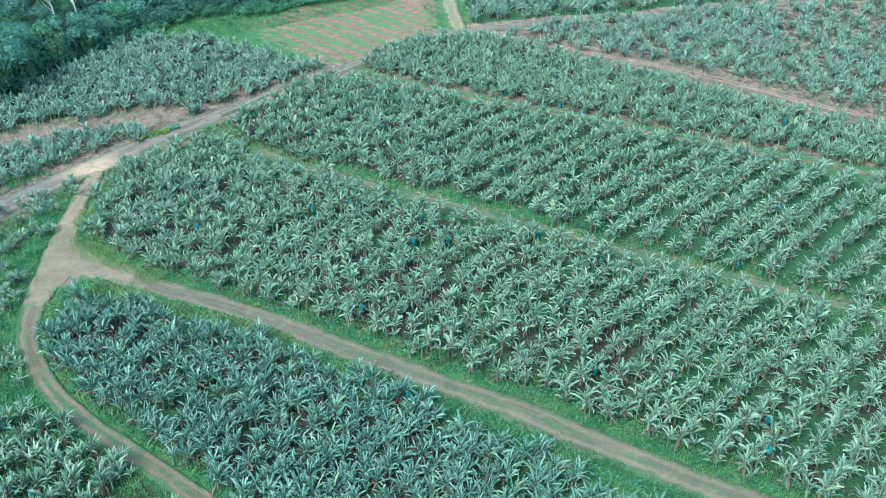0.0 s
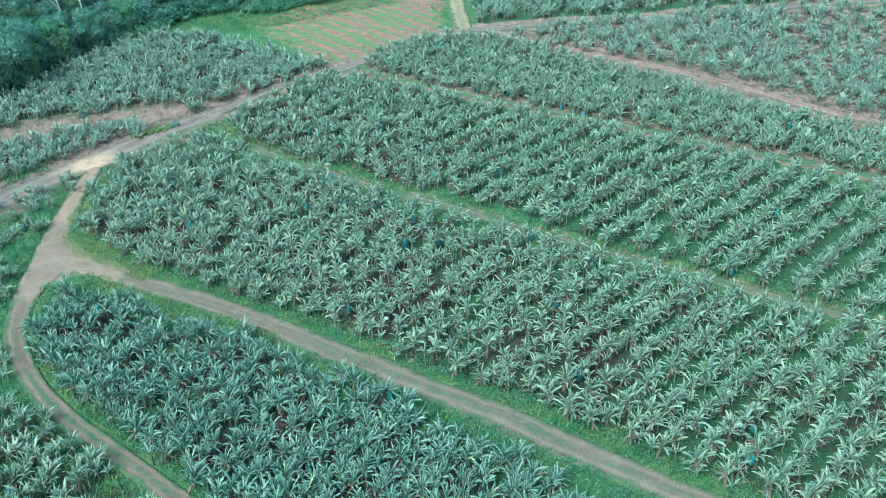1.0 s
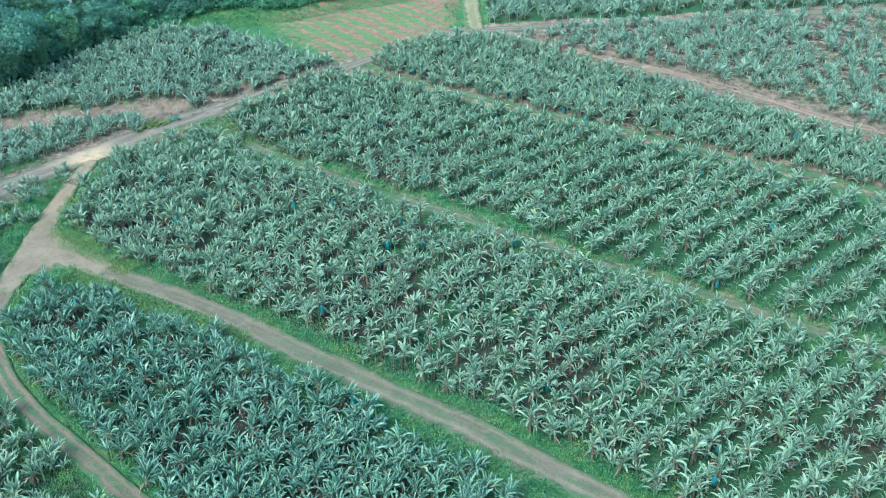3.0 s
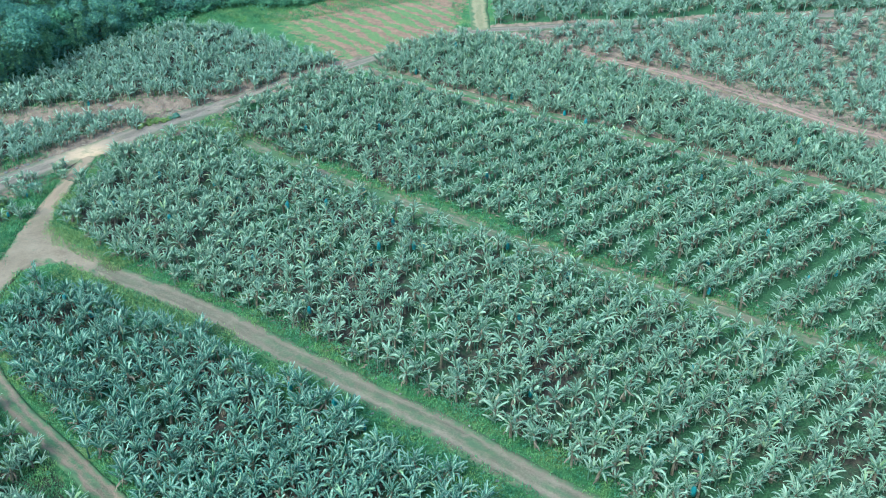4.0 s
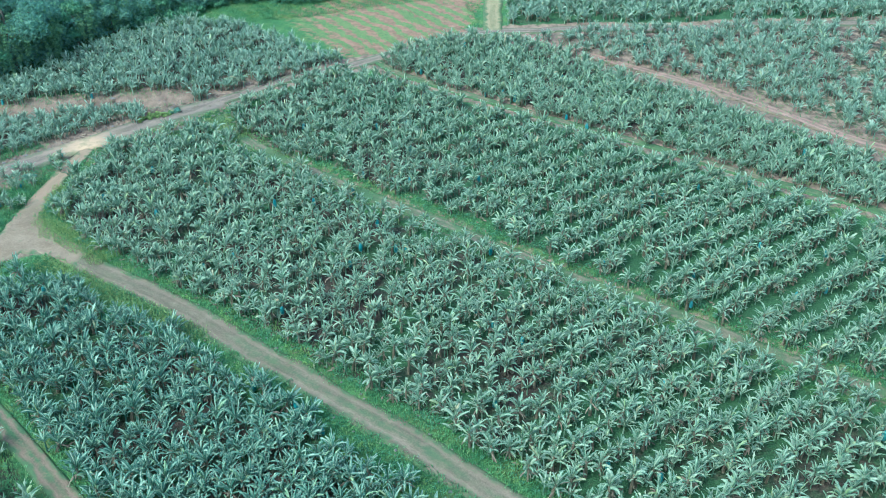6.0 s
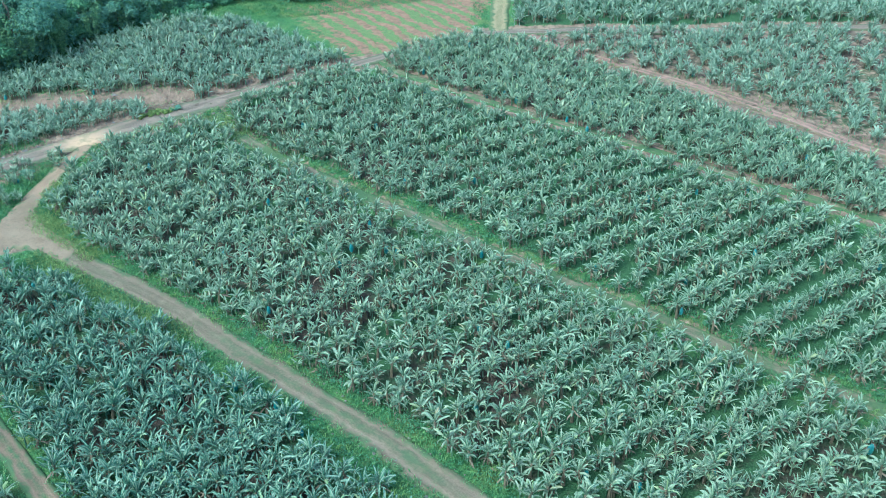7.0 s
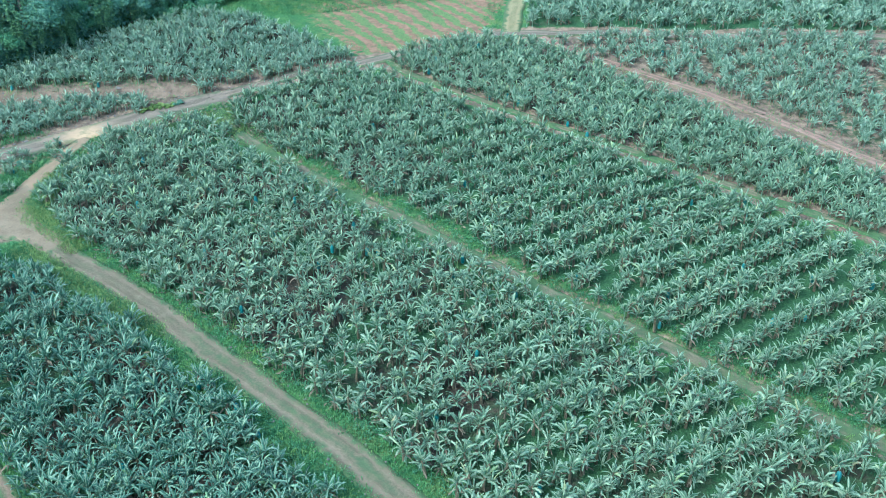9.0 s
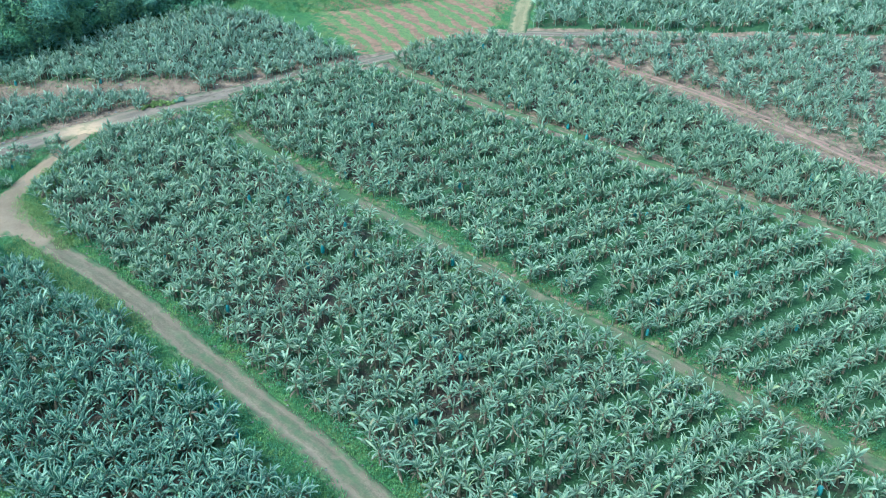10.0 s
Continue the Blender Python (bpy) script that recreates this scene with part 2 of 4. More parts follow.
# ---- meshes ----
def mesh_of(name, verts, quads, materials, which=None, smooth=True, rib=None):
    """A mesh from arrays of corners and of four-cornered faces (a triangle repeats its last corner)."""
    data = bpy.data.meshes.new(name)
    verts, quads = np.asarray(verts, dtype=np.float32), np.asarray(quads, dtype=np.int32)
    three = quads[:, 3] == quads[:, 2]
    counts = np.where(three, 3, 4).astype(np.int32)
    loops = quads[np.column_stack([np.ones((len(quads), 3), bool), ~three])]
    data.vertices.add(len(verts))
    data.vertices.foreach_set("co", verts.ravel())
    data.loops.add(len(loops))
    data.loops.foreach_set("vertex_index", loops)
    data.polygons.add(len(quads))
    data.polygons.foreach_set("loop_start", np.concatenate([[0], np.cumsum(counts)[:-1]]).astype(np.int32))
    for m in materials:
        data.materials.append(m)
    if which is not None:
        data.polygons.foreach_set("material_index", np.asarray(which, dtype=np.int32))
    data.polygons.foreach_set("use_smooth", np.full(len(quads), smooth))
    if rib is not None:
        data.attributes.new("rib", "FLOAT", "POINT").data.foreach_set("value", np.asarray(rib, dtype=np.float32))
    data.update(calc_edges=True)
    data.validate()
    return data


def gathered(pieces):
    """Joins (verts, quads, material index) pieces into one set of arrays."""
    verts, quads, which, start = [], [], [], 0
    for v, q, m in pieces:
        verts.append(v)
        quads.append(q + start)
        which.append(np.full(len(q), m))
        start += len(v)
    return np.concatenate(verts), np.concatenate(quads), np.concatenate(which)


def tube(points, radii, sides=7, closed=True):
    """A tapered tube along points."""
    points = np.asarray(points, float)
    along = np.gradient(points, axis=0)
    along /= np.linalg.norm(along, axis=1, keepdims=True)
    side = np.cross(along, (0.31, 0.95, 0.05))
    side /= np.linalg.norm(side, axis=1, keepdims=True)
    up = np.cross(along, side)
    a = np.linspace(0, 2 * np.pi, sides, endpoint=False)
    ring = side[:, None] * np.cos(a)[None, :, None] + up[:, None] * np.sin(a)[None, :, None]
    verts = (points[:, None] + ring * np.asarray(radii, float)[:, None, None]).reshape(-1, 3)
    n, k = len(points), np.arange(sides)
    quads = [np.column_stack([i * sides + k, i * sides + (k + 1) % sides, (i + 1) * sides + (k + 1) % sides, (i + 1) * sides + k]) for i in range(n - 1)]
    if closed:
        verts = np.vstack([verts, points[-1] + along[-1] * radii[-1] * 0.6])
        top = np.full(sides, len(verts) - 1)
        quads.append(np.column_stack([(n - 1) * sides + k, (n - 1) * sides + (k + 1) % sides, top, top]))
    return verts, np.concatenate(quads)


def part(name, data, parent, label=""):
    ob = new(name, data)
    ob.parent = parent
    return tagged(ob, label)


def thing(name, label, category, group="", kind=""):
    return tagged(new(name), label, category, group, kind)


def smooth(x, a, b):
    s = np.clip((x - a) / (b - a), 0, 1)
    return s * s * (3 - 2 * s)


def curve_through(points, step=0.6):
    """Points at even steps on a smooth line through the given ones."""
    p = np.asarray(points, float)
    p = np.vstack([2 * p[0] - p[1], p, 2 * p[-1] - p[-2]])
    out = []
    for i in range(1, len(p) - 2):
        k = max(2, int(np.linalg.norm(p[i + 1] - p[i]) / step))
        s = np.linspace(0, 1, k, endpoint=False)[:, None]
        out.append(0.5 * (2 * p[i] + (p[i + 1] - p[i - 1]) * s + (2 * p[i - 1] - 5 * p[i] + 4 * p[i + 1] - p[i + 2]) * s ** 2
                          + (3 * p[i] - p[i - 1] - 3 * p[i + 1] + p[i + 2]) * s ** 3))
    out.append(p[-2:-1])
    return np.vstack(out)


def inside(x, y, polygon):
    """Which of the points lie within a polygon."""
    hit = np.zeros(np.shape(x), bool)
    for (x0, y0), (x1, y1) in zip(polygon, polygon[1:] + polygon[:1]):
        cross = (y0 > y) != (y1 > y)
        hit ^= cross & (x < (x1 - x0) * (y - y0) / ((y1 - y0) or 1e-9) + x0)
    return hit


def distance_to(x, y, line):
    """The distance of points from a line of points."""
    best = np.full(np.shape(x), 1e9)
    for (x0, y0), (x1, y1) in zip(line[:-1], line[1:]):
        dx, dy = x1 - x0, y1 - y0
        s = np.clip(((x - x0) * dx + (y - y0) * dy) / (dx * dx + dy * dy + 1e-9), 0, 1)
        best = np.minimum(best, np.hypot(x - x0 - s * dx, y - y0 - s * dy))
    return best


# ---- the plan: tracks, paths and plots ----
ROAD_FRONT = [(-36.9, 75.0), (-35.6, 74.5), (-33.6, 73.7), (-30.9, 72.6), (-27.1, 71.0), (-21.2, 68.6), (-15.1, 65.8), (-8.6, 62.1), (-5.0, 60.3), (-1.5, 58.4), (3.3, 55.8), (7.6, 53.4), (12.0, 50.6), (16.5, 48.0), (22, 44.8), (30, 40), (45, 31)]
ROAD_LEFT = [(-38.4, 93.0), (-38.2, 90.0), (-37.9, 85.6), (-37.2, 80.0), (-36.4, 74.5), (-36.2, 69.9), (-35.6, 65.7), (-34.4, 61.8), (-32.4, 58.6), (-30.0, 55.7), (-27.2, 53.2), (-24.4, 51.1), (-21.8, 49.2), (-18.9, 47.3), (-14, 43.5), (-6, 37), (2, 29)]
ROAD_UP = [(-53, 68), (-48.5, 77), (-45.3, 84.6), (-43.0, 88.9), (-40.6, 92.2), (-38.4, 95.2), (-34.4, 100.9), (-31.1, 104.7), (-28.2, 108.0), (-25.4, 111.6), (-22.6, 115.2), (-18.8, 118.8), (-14.6, 122.4), (-10.6, 126.6), (-5.0, 132.4), (-1.0, 136.2), (4.0, 138.6), (9.2, 139.5), (17, 141.6), (28, 143.2), (40, 147.4), (55, 150.5), (80, 156)]
ROAD_FAR = [(2.6, 138.4), (1.9, 142), (1.3, 147), (0.9, 153), (0.2, 175), (-2, 210)]
PATH_MID = [(-28.5, 105.6), (-25.5, 102.0), (-21.6, 98.4), (-17.0, 95.2), (-11.6, 92.2), (-5.9, 89.0), (-0.6, 86.2), (5.0, 83.4), (8.8, 81.2), (12.6, 79.5), (17, 77.2), (20.4, 75.4), (24.0, 73.9), (28, 71.9), (32, 69.9), (38.7, 66.6), (45, 63.6), (58, 57)]
PATH_UPPER = [(-11.5, 124), (-9.0, 121.2), (-3.2, 117.8), (2.8, 114.6), (9.4, 111.6), (16, 108.6), (24, 105.0), (30.5, 102.0), (37, 98.8), (44, 95.6), (55, 90), (66, 84)]
PATH_EAST = [(7.0, 137.6), (10.5, 134.2), (15.5, 131.6), (22.2, 128.0), (29, 124.2), (36, 119.6), (42, 115.2), (46.5, 111.4), (51, 108.6), (60, 104), (75, 98)]
BANK = [(-70, 92), (-56, 96.5), (-51, 98.6), (-46, 100.6), (-41, 102.6), (-37, 104.4), (-33, 107.2), (-30, 110.0), (-27.2, 113.4), (-24.2, 117), (-20.5, 120.8)]
FIELD = [(-32, 139.2), (-25, 132.5), (-16.5, 124.4), (-12.6, 126.4), (-6.4, 132.8), (-2.0, 137.6), (-0.8, 141), (-1.2, 160), (-4, 175), (-30, 175), (-20, 151.5), (-27, 145)]

PLOTS = {
    "front": [(-32.3, 67.6), (-28.7, 68.35), (-20.7, 64.25), (-14.55, 62.15), (-9.15, 58.95), (-4.65, 56.75), (-0.35, 54.35), (3.6, 51.35), (7.4, 48.85), (10.2, 46.75), (14.5, 43.95), (24, 36), (20, 28), (4, 32), (-5, 39.5), (-15.15, 46.0), (-20.45, 49.1), (-24.25, 51.6), (-28.65, 55.1), (-32.25, 58.4), (-33.7, 62.7)],
    "corner": [(-33, 53.5), (-29.0, 53.1), (-25.6, 50.7), (-20.8, 47.1), (-15.4, 43.1), (-7.4, 36.5), (-2, 29), (-20, 26), (-36, 36), (-38, 48)],
    "middle": [(-33.6, 76.9), (-28.75, 74.1), (-22.55, 70.8), (-17.25, 68.1), (-10.95, 64.7), (-5.75, 62.2), (-0.45, 59.1), (3.15, 57.3), (7.35, 55.7), (11.15, 53.8), (15.95, 50.7), (20.35, 48.2), (24.75, 45.7), (37.75, 38.0), (52.95, 52.0), (47.0, 61.0), (39.7, 64.6), (34.2, 67.2), (28.9, 69.4), (24.9, 71.6), (19.9, 74.0), (15.1, 76.4), (10.4, 78.8), (5.8, 81.1), (1.7, 83.2), (-3.7, 86.2), (-7.6, 88.8), (-11.7, 90.4), (-17.9, 93.6), (-22.2, 96.9), (-26.2, 100.6), (-33.2, 97.2), (-35.8, 92.4), (-36.2, 88.0), (-35.6, 81.7)],
    "third": [(-25.8, 104.4), (-22.5, 99.4), (-16.9, 95.8), (-10.7, 93.2), (-3.9, 89.4), (1.3, 87.4), (5.9, 85.2), (11.1, 81.6), (16.9, 78.5), (23.9, 74.8), (29.5, 72.3), (34.3, 69.5), (39.0, 67.5), (45.3, 64.9), (59.3, 58.3), (68, 74), (58.3, 82.7), (47.1, 90.4), (41.2, 93.8), (36.0, 96.6), (31.2, 99.6), (25.6, 102.8), (19.4, 105.6), (13.1, 108.6), (5.7, 111.8), (-1.2, 115.0), (-7.6, 117.5), (-11.4, 119.4), (-15.0, 119.4), (-19.6, 115.0), (-23.6, 109.4)],
    "fourth": [(-11.6, 123.0), (-4.7, 118.3), (0.7, 115.7), (7.9, 112.3), (14.8, 109.1), (21.5, 106.4), (27.7, 103.3), (33.6, 100.2), (39.0, 97.5), (44.4, 95.2), (55.9, 90.5), (68, 86), (74, 94), (60.3, 101.5), (51.1, 104.5), (46.1, 106.7), (41.2, 109.7), (36.7, 112.9), (30.8, 117.7), (24.4, 122.3), (17.3, 126.7), (12.0, 131.4), (7.2, 134.6), (-1.6, 133.9), (-8.2, 130.2)],
    "east": [(9.5, 134.5), (17.0, 130.3), (22.1, 128.5), (28.7, 125.7), (35.9, 121.2), (42.1, 116.5), (47.5, 111.5), (54.5, 107.9), (70, 104), (90, 110), (84.0, 150), (66.0, 150), (51.9, 149.2), (47.0, 148.0), (39.7, 146.4), (32.3, 143.6), (24.9, 142.0), (17.2, 140.4)],
    "far": [(3.8, 142.4), (4.6, 141.2), (12.5, 142.7), (20.5, 144.0), (32.4, 146.8), (40.3, 148.9), (53.4, 151.4), (75.0, 155.6), (75, 172), (40, 174), (5, 174)],
    "upper": [(-58.2, 98.6), (-51.9, 100.2), (-45.4, 102.2), (-40.0, 104.7), (-35.1, 106.5), (-31.1, 108.0), (-27.5, 110.3), (-24.3, 113.4), (-19.9, 118.6), (-16.3, 122.4), (-18, 124.6), (-23.3, 126.8), (-28.6, 130.4), (-33, 131.6), (-39.6, 131.4), (-46.2, 126.0), (-49.9, 119.0), (-52.7, 112), (-55.4, 105.4)],
    "strip": [(-52, 86), (-47.4, 88), (-44.8, 91.4), (-41.8, 95.0), (-38.2, 98.2), (-35.8, 100.8), (-37.2, 103.8), (-41.2, 102.2), (-45.6, 100.4), (-50.2, 98.4), (-54.2, 96.8)],
}


def height(x, y):
    """The lie of the land: nearly level, a cut bank under the upper plot, a slight rise to the west."""
    x, y = np.asarray(x, float), np.asarray(y, float)
    line = np.array(BANK)
    edge = np.interp(x, line[:, 0], line[:, 1])
    bank = 1.3 * smooth(y - edge, -0.6, 1.6) * (1 - smooth(x, -37, -27))
    rise = 0.6 * smooth(-x, 12, 38) * (1 - smooth(y, 80, 96))
    roll = 0.12 * np.sin(x * 0.21 + 1.0) * np.sin(y * 0.17)
    return bank + rise + roll


# ---- the ground: one sheet out to the horizon ----
def build_ground():
    xs = np.concatenate([[-2500, -1200, -600, -300, -160, -110, -85], np.arange(-72, 76, 0.6), [85, 110, 160, 300, 600, 1200, 2500]])
    ys = np.concatenate([[-2500, -1200, -600, -250, -100, -40, -10, 10, 20], np.arange(28, 172, 0.6), [178, 190, 220, 300, 500, 1000, 2500]])
    x, y = np.meshgrid(xs, ys)
    jag = 0.35 * rng.standard_normal(x.shape)
    lumps = 0.03 + 0.07 * (1 - smooth(distance_to(x, y, BANK), 1.5, 4.5))
    z = height(x, y) + lumps * rng.standard_normal(x.shape)
    for line, half in ((ROAD_FRONT, 1.5), (ROAD_LEFT, 1.3), (ROAD_UP, 1.7), (ROAD_FAR, 1.7), (PATH_MID, 1.2), (PATH_UPPER, 1.0), (PATH_EAST, 1.5)):
        z -= 0.16 * (1 - smooth(distance_to(x, y, line), half - 0.5, half + 0.5))
    verts = np.stack([x, y, z], -1).reshape(-1, 3)
    h, w = x.shape
    k = np.arange((h - 1) * w).reshape(h - 1, w)[:, :-1].ravel()
    data = mesh_of("ground", verts, np.column_stack([k, k + 1, k + w + 1, k + w]), [GROUND])
    litter, weedy = np.zeros(x.shape), np.zeros(x.shape)
    for name, plot in PLOTS.items():
        within = inside(x + jag, y + jag, plot)
        if name in ("front", "middle", "third"):
            for dx, dy in ((1.1, 0), (-1.1, 0), (0, 1.1), (0, -1.1)):
                within &= inside(x + dx + jag, y + dy + jag, plot)
        litter = np.maximum(litter, within * (y > 39.5) * 0.9)
        if name in ("middle", "third", "far"):
            weedy = np.maximum(weedy, within * {"middle": 0.08, "third": 0.28, "far": 0.3}[name] * smooth(x, -8, 20))
    bare = 0.85 * (1 - smooth(distance_to(x, y, BANK[:-1]), 2.2, 4.2)) * (x < -14)
    bare = np.maximum(bare, 0.9 * (1 - smooth(distance_to(x, y, PATH_EAST), 2.0, 5.6)))
    bare = np.maximum(bare, 0.86 * (1 - smooth(distance_to(x, y, PATH_UPPER), 1.0, 3.0)))
    bare = np.maximum(bare, 0.52 * (1 - smooth(distance_to(x, y, PATH_MID), 1.0, 3.0)))
    bare = np.maximum(bare, 0.78 * (1 - smooth(distance_to(x, y, ROAD_UP[2:]), 1.6, 3.8)))
    bare = np.maximum(bare, 0.85 * (1 - smooth(distance_to(x, y, ROAD_UP[1:8]), 2.8, 5.6)))
    bare = np.maximum(bare, 0.5 * inside(x, y, PLOTS["east"]))
    bare = np.maximum(bare, 0.95 * (1 - smooth(np.hypot(x - 52.7, y - 106.5), 1.6, 4.0)))
    bare = np.maximum(bare, 0.95 * (1 - smooth(np.hypot(x + 34.9, (y - 73.6) * 0.8), 1.8, 3.6)))
    sparse = [(50, 128), (57, 124), (80, 128), (82, 146), (58, 144), (52, 137)]
    bare = np.maximum(bare, 0.48 * inside(x + 2 * jag, y + 2 * jag, sparse))
    red = inside(x + jag, y + jag, FIELD) * (0.44 + 0.32 * smooth(x + 0.5 * (y - 130), -27, -12))
    for _ in range(2):
        litter[1:-1, 1:-1] = (litter[1:-1, 1:-1] * 2 + litter[:-2, 1:-1] + litter[2:, 1:-1] + litter[1:-1, :-2] + litter[1:-1, 2:]) / 6
    for name, values in (("litter", litter), ("bare", bare), ("red", red), ("weedy", weedy)):
        data.attributes.new(name, "FLOAT", "POINT").data.foreach_set("value", values.ravel().astype(np.float32))
    tagged(new("ground", data), "grass, leaf litter and bare earth of a banana farm", "ground", kind="structure")


build_ground()


def build_track(name, line, width, lift, material, label, grooves=0.03, mouth=0.0):
    """A track that lies on the ground: two worn wheel lines and an uneven border."""
    p = curve_through(line, 0.5)
    along = np.gradient(p, axis=0)
    along /= np.linalg.norm(along, axis=1, keepdims=True)
    side = np.column_stack([along[:, 1], -along[:, 0]])
    u = np.linspace(-1, 1, 13)
    n = len(p)
    wobble = np.array([[noise.noise(Vector((i * 0.11, s * 9.0, lift * 50))) for i in range(n)] for s in (-1, 1)])
    run = np.concatenate([[0], np.cumsum(np.linalg.norm(np.diff(p, axis=0), axis=1))])
    flare = width / 2 + mouth * np.exp(-run / 2.6)
    if name == "road_left":
        flare = flare + 0.55 * np.exp(-((p[:, 1] - 76.0) / 8.0) ** 2)
    half = np.stack([flare * (1 + 0.28 * wobble[0]), flare * (1 + 0.28 * wobble[1])])
    reach = np.where(u[None, :] < 0, half[0][:, None], half[1][:, None]) * u[None, :]
    xy = p[:, None] + side[:, None] * reach[..., None]
    z = height(xy[..., 0], xy[..., 1]) + lift - grooves * np.exp(-((np.abs(u) - 0.5) / 0.2) ** 2)[None, :]
    worn = np.max([np.exp(-((xy[..., 0] - cx) ** 2 + (xy[..., 1] - cy) ** 2) / (2 * r * r)) for cx, cy, r in ((-35.6, 74.8, 2.7), (-34.6, 72.6, 1.6), (-37.0, 80.5, 1.8), (-38.6, 93.5, 2.0), (-28.4, 106.5, 1.2))], 0)
    fork = np.exp(-((xy[..., 0] + 35.4) ** 2 + (xy[..., 1] - 74.6) ** 2) / 4.5)
    z = z + 0.05 - 0.25 * smooth(np.abs(u), 0.9, 1.0)[None, :] * (1 - 0.8 * smooth(fork, 0.3, 0.6))
    k = (np.arange(n - 1)[:, None] * 13 + np.arange(12)[None, :]).ravel()
    data = mesh_of(name, np.concatenate([xy, z[..., None]], -1).reshape(-1, 3), np.column_stack([k, k + 13, k + 14, k + 1]), [material])
    pale = np.exp(-((xy[..., 0] + 38.6) ** 2 + (xy[..., 1] - 93.4) ** 2) / 9.0) if name == "road_up" else 0.3 * smooth(xy[..., 1], 66.0, 76.0) if name == "road_left" else np.zeros(z.shape)
    # where tracks meet they are packed bare; grass grows in the middle only where few wheels turn
    away = np.abs(u)[None, :] * (1 - worn) + 0.5 * worn
    grown = np.ones(z.shape)
    if name == "road_left":
        grown = 0.15 + 1.0 * smooth(-xy[..., 1], -68.0, -59.0)
    if name == "road_front":
        grown = 0.35 + 0.65 * smooth(xy[..., 0], -16.0, -4.0)
    for key, values in (("away", away), ("grown", grown * (1 - worn)), ("along", np.tile(run[:, None] * 0.22, (1, 13))), ("side", reach * 1.3 + 40 * lift), ("pale", pale)):
        data.attributes.new(key, "FLOAT", "POINT").data.foreach_set("value", values.ravel().astype(np.float32))
    tagged(new(name, data), label, "farm track", kind="structure")


build_track("road_front", ROAD_FRONT, 3.0, 0.02, ROAD, "dusty farm track with two wheel lines and a weedy middle", mouth=2.1)
build_track("road_left", ROAD_LEFT, 1.9, 0.045, ROAD_TWIN, "curving earth track with grass between the wheel lines")
build_track("road_upper", ROAD_UP[8:18], 2.1, 0.05, ROAD_DARK, "narrow brown earth track between plots")
build_track("road_up", ROAD_UP[:9], 3.5, 0.07, ROAD_BARE, "wide pale earth track below a cut bank")
build_track("road_cross", ROAD_UP[17:], 2.2, 0.03, ROAD_BARE, "narrow pale track between far banana plots")
build_track("road_far", ROAD_FAR, 3.0, 0.055, ROAD_PALE, "straight pale grassy track beside the red field")
build_track("path_middle", PATH_MID, 1.8, 0.02, PATH, "grassy worn path between two banana plots")
build_track("path_upper", PATH_UPPER, 1.3, 0.025, PATH, "narrow worn path between two banana plots")
build_track("path_east", PATH_EAST, 1.9, 0.03, PATH_RED, "bare reddish earth path strewn with dry leaves", grooves=0.0)



def build_fork():
    """The packed open place where the two tracks part."""
    edge = curve_through([(-37.9, 81.5), (-36.5, 81.0), (-35.5, 78.4), (-33.6, 75.9), (-30.4, 74.2), (-27.4, 72.9), (-28.2, 70.3), (-31.2, 71.4), (-33.4, 71.6), (-34.6, 70.0), (-34.9, 66.6), (-36.7, 66.4), (-37.4, 70.0), (-37.8, 74.0), (-38.3, 78.0), (-37.9, 81.5)], 0.35)[:-1]
    centre = np.array([-35.7, 74.4])
    rings = np.array([0.0, 0.15, 0.3, 0.45, 0.6, 0.72, 0.82, 0.9, 0.96, 1.0])
    n = len(edge)
    jag = np.array([0.16 * noise.noise(Vector((x * 1.3, y * 1.3, 2.0))) for x, y in edge])
    xy = centre + (edge - centre)[None] * (rings[:, None] * (1 + jag[None] * rings[:, None] ** 2))[..., None]
    z = height(xy[..., 0], xy[..., 1]) + 0.115 - 0.2 * smooth(rings, 0.9, 1.0)[:, None]
    k = np.arange(n)
    quads = np.concatenate([np.column_stack([i * n + k, (i + 1) * n + k, (i + 1) * n + (k + 1) % n, i * n + (k + 1) % n]) for i in range(len(rings) - 1)])
    data = mesh_of("road_fork", np.concatenate([xy, z[..., None]], -1).reshape(-1, 3), quads, [ROAD])
    flat = np.zeros(z.shape)
    for key, values in (("away", 0.30 + 0.38 * smooth(rings, 0.75, 1.0)[:, None] + flat), ("grown", flat), ("along", xy[..., 0] * 0.4), ("side", xy[..., 1] * 0.4), ("pale", flat + 0.16)):
        data.attributes.new(key, "FLOAT", "POINT").data.foreach_set("value", values.ravel().astype(np.float32))
    tagged(new("road_fork", data), "bare packed earth where two farm tracks part", "farm track", kind="structure")


build_fork()


